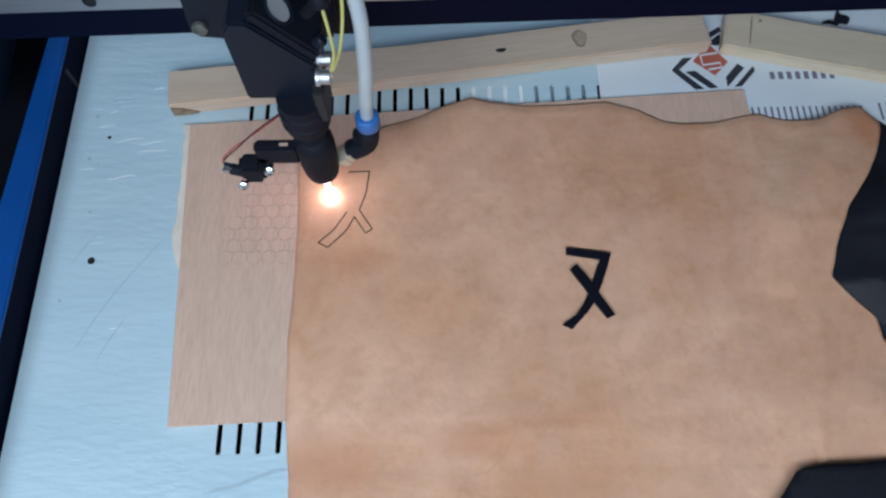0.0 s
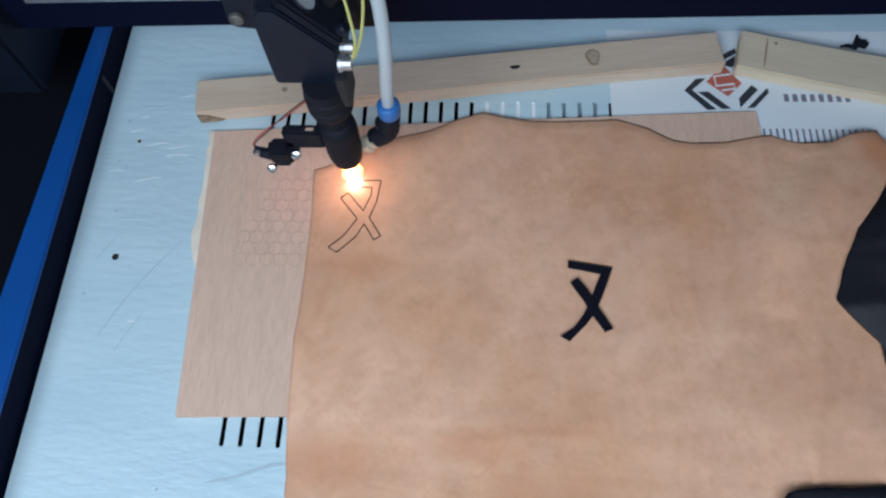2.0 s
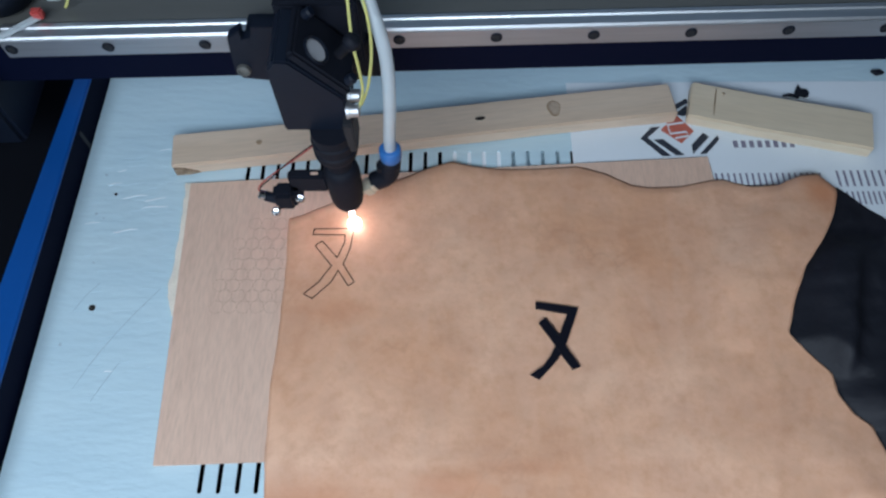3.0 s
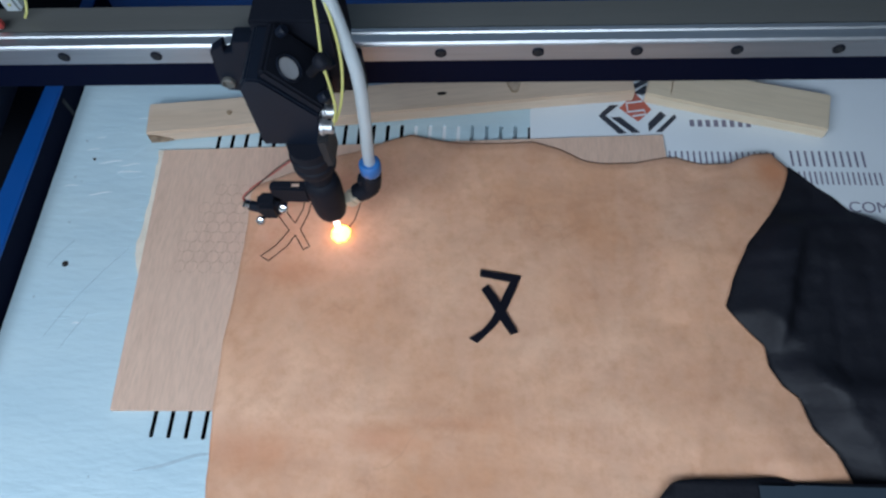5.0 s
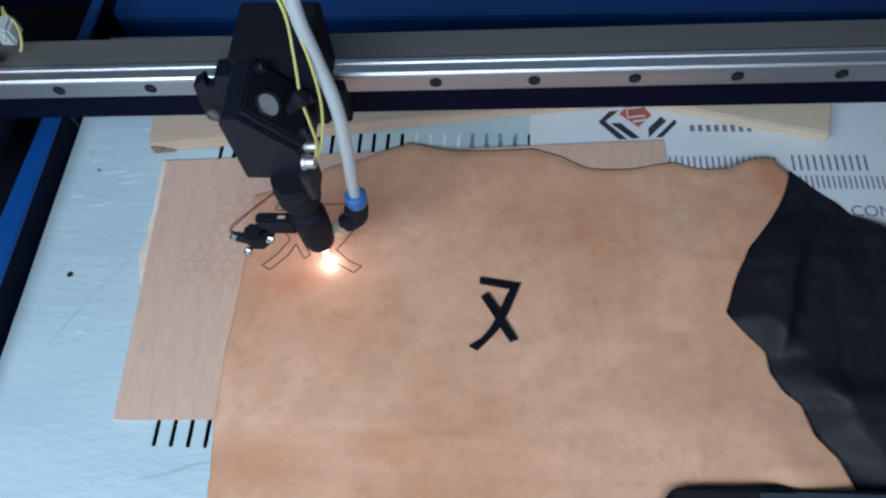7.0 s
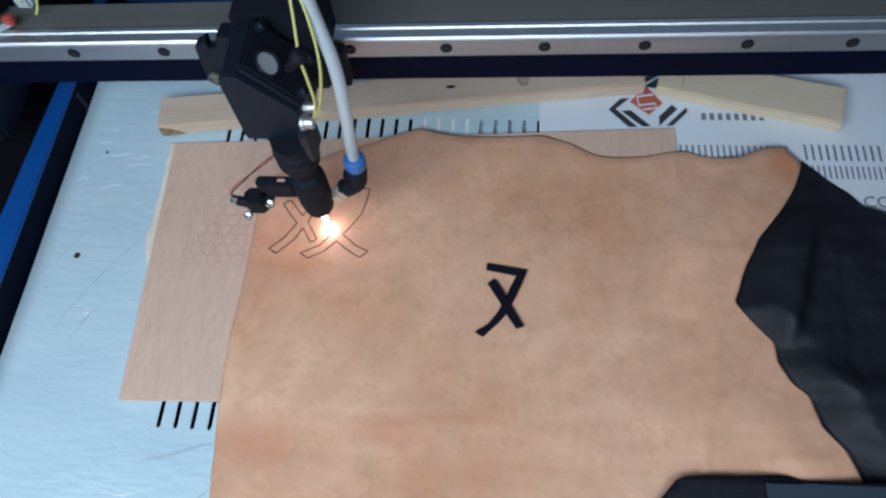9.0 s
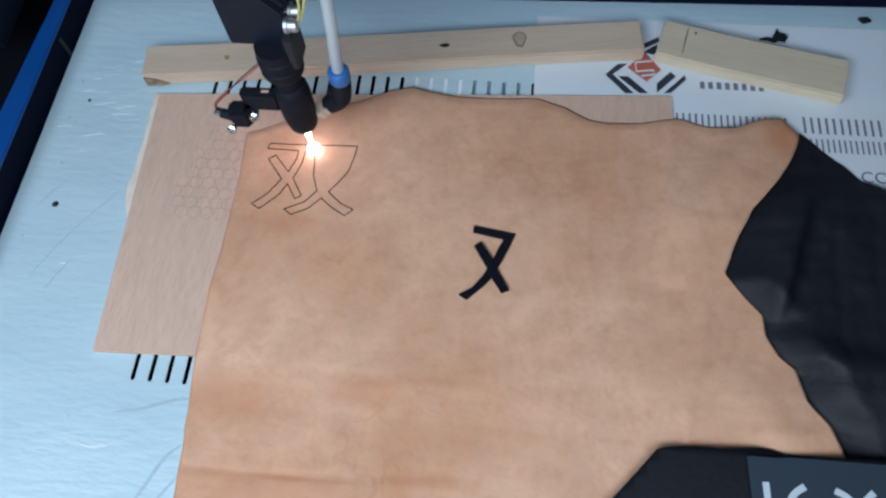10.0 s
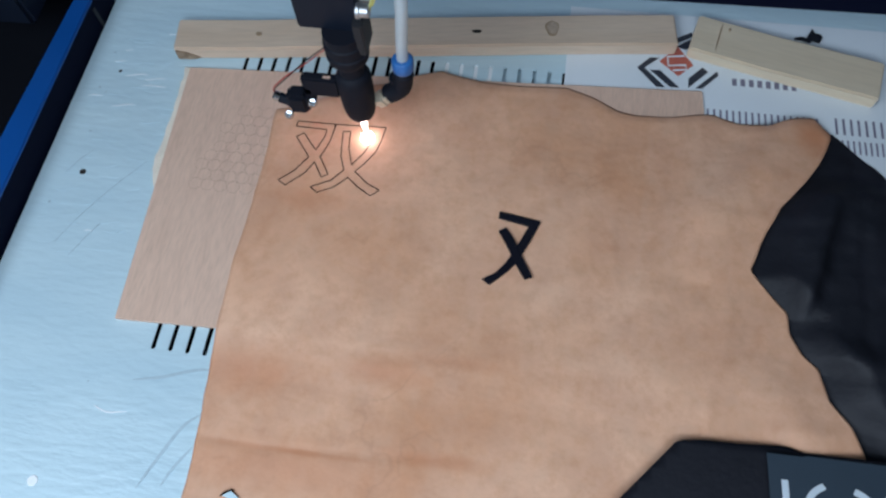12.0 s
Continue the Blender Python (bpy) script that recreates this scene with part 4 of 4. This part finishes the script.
    for x, y, z in ((-0.0285, -0.0065, 0.053), (-0.0462, -0.0095, 0.0415)):
        part("clamp_bolt", lathe([(0.0030, 0), (0.0030, 0.0025), (0.0020, 0.0030), (0.0016, 0.0018)], 16, Matrix.Translation((x, y, z)) @ Matrix.Rotation(radians(65), 4, "X")), CHROME, h, "bright clamp bolt")
    part("wire", tube([(-0.0535, -0.004, 0.0535), (-0.0552, -0.002, 0.0575), (-0.046, 0.001, 0.0665), (-0.030, 0.003, 0.0795), (-0.0105, 0.004, 0.098)], 0.00045, 6), RED, h, "thin red wire")
    part("wire", tube([(-0.0535, -0.005, 0.0535), (-0.0540, -0.002, 0.0575), (-0.044, 0.000, 0.0675), (-0.031, 0.002, 0.0810), (-0.0105, 0.003, 0.1005)], 0.0004, 6), CHAR, h, "thin black wire")
    # air fitting and hose
    part("fitting", lathe([(0.0042, 0), (0.0042, 0.0045), (0.0060, 0.0052), (0.0060, 0.0098), (0.0046, 0.0103), (0.0046, 0.0135)], 6, Matrix.Translation((0.0082, 0.0045, 0.0448)) @ Matrix.Rotation(radians(58), 4, "Y")), BRASS, h, "nickel hose fitting")
    part("elbow", tube([(0.0182, 0.0070, 0.0508), (0.0205, 0.0070, 0.0524), (0.0240, 0.0070, 0.0547), (0.0278, 0.0070, 0.0590), (0.0296, 0.0070, 0.0655), (0.0308, 0.0070, 0.0775)], 0.0064, 12, 2), BLACK_MATT, h, "black push-in elbow", True)
    part("release_tab", box(0.0210, 0.0253, 0.0035, 0.0105, 0.0640, 0.0710, 0.0012), BLACK_MATT, h)
    part("collar", lathe([(0.0064, 0.0880), (0.0068, 0.0890), (0.0068, 0.0965), (0.0060, 0.0978), (0.0046, 0.0978)], 28, Matrix.Translation((0.0308, 0.0070, -0.0105))), BLUE_PLASTIC, h, "blue push-in collar", True)
    part("hose", tube([(0.0308, 0.0070, 0.0815), (0.0316, 0.0070, 0.100), (0.0342, 0.0070, 0.131), (0.0345, 0.011, 0.165), (0.0285, 0.020, 0.190), (0.0225, 0.029, 0.210), (0.0215, 0.036, 0.222), (0.030, 0.044, 0.232), (0.060, 0.055, 0.237), (0.110, 0.064, 0.238), (0.20, 0.075, 0.23)], 0.0037, 14), HOSE, h, "milky white air hose", True)
    part("wire", tube([(0.0120, 0.036, 0.222), (0.0160, 0.031, 0.209), (0.0180, 0.020, 0.195), (0.0188, 0.010, 0.181)], 0.0008, 8), YELLOW, h, "thin yellow wire")
    part("wire", tube([(0.0140, 0.038, 0.222), (0.0190, 0.030, 0.209), (0.0255, 0.018, 0.197), (0.0282, 0.011, 0.182), (0.0275, 0.007, 0.165), (0.0240, 0.003, 0.1475), (0.0195, 0.001, 0.136)], 0.0008, 8), YELLOW, h, "thin yellow wire")
    part("wire", tube([(0.0195, 0.006, 0.1745), (0.0210, 0.003, 0.163), (0.0215, 0.001, 0.148), (0.0180, 0.000, 0.134)], 0.0008, 8), YELLOW, h, "thin yellow wire")
    part("pointer_lens", lathe([(0.0014, -0.0008), (0.0020, -0.0004), (0.0020, 0.0004)], 18, Matrix.Translation((-0.0380, 0.0000, 0.0420))), POINTER_RED, h, "glowing red pointer lens")
    # the spark where the beam meets the leather
    bm = bmesh.new()
    bmesh.ops.create_icosphere(bm, subdivisions=3, radius=0.0045)
    for v in bm.verts:
        v.co *= 1 + 0.12 * noise.noise(v.co * 500)
        v.co.z = v.co.z * 0.8 + 0.0075
    part("spark", bm, FLAME, h, "white-hot cutting spark", True)
    part("beam_glow", lathe([(0.0008, 0.0105), (0.0011, 0.0150), (0.0019, 0.0240), (0.0036, 0.0345), (0.0034, 0.0366)], 20), FLAME_ORANGE, h, "glowing beam mouth", True)
    # an orange flare that licks out of the nozzle and draws back into it
    bm = bmesh.new()
    bmesh.ops.create_icosphere(bm, subdivisions=3, radius=0.0064)
    for v in bm.verts:
        v.co *= 1 + 0.25 * noise.noise(v.co * 320)
        v.co.z *= 0.55
    flare = part("orange_flare", bm, FLARE, h, "orange flare of burning leather", True)
    return h, flare


HEAD, FLARE_PIECE = laser_head()

# seconds, x and y of the beam on the hide
BEAM = [(0, 0.0586, 0.1604), (0.5, 0.0622, 0.1672), (1, 0.0711, 0.1552), (1.5, 0.0743, 0.1717), (2, 0.0655, 0.1758), (2.5, 0.0522, 0.1762), (2.7, 0.0736, 0.1803), (3.2, 0.0860, 0.1810), (3.9, 0.1170, 0.1795),
        (4.3, 0.1151, 0.1663), (4.5, 0.1118, 0.1603), (5, 0.1068, 0.1469), (5.5, 0.1107, 0.1344), (6, 0.1222, 0.1288), (6.5, 0.1106, 0.1265), (7.1, 0.0980, 0.1310), (7.7, 0.0790, 0.1225), (8.3, 0.0829, 0.1297),
        (8.5, 0.0882, 0.1330), (9, 0.0941, 0.1446), (9.5, 0.0899, 0.1584), (10, 0.0881, 0.1743), (10.5, 0.0944, 0.1658), (11, 0.0964, 0.1544), (11.5, 0.1033, 0.1527), (12, 0.1078, 0.1684)]


def motions():
    walk(HEAD, [(t, pose(x, y, 0)) for t, x, y in BEAM])
    walk(GANTRY, [(t, pose(0, y + 0.0682, 0, 0, 0, 1.36)) for t, x, y in BEAM])
    inside, out = pose(0, 0, 0.0600), pose(0.0006, -0.0006, 0.0078)
    rows = [(0, inside)]
    for a, b in ((0.6, 1.1), (1.3, 1.4), (1.65, 1.98), (4.6, 5.85), (10.9, 11.1)):
        rows += [(a - 0.08, inside), (a, out), (b, out), (b + 0.08, inside)]
    walk(FLARE_PIECE, rows + [(12.0, inside)])
    for ob, at in ENGRAVED:
        if at > 0.05:
            lo, hi = pose(0, 0, -0.0011), pose(0, 0, 0)
            walk(ob, [(0, lo), (at - 0.1, lo), (min(at + 0.1, 12.0), hi)] + ([(12.0, hi)] if at < 11.8 else []))


motions()
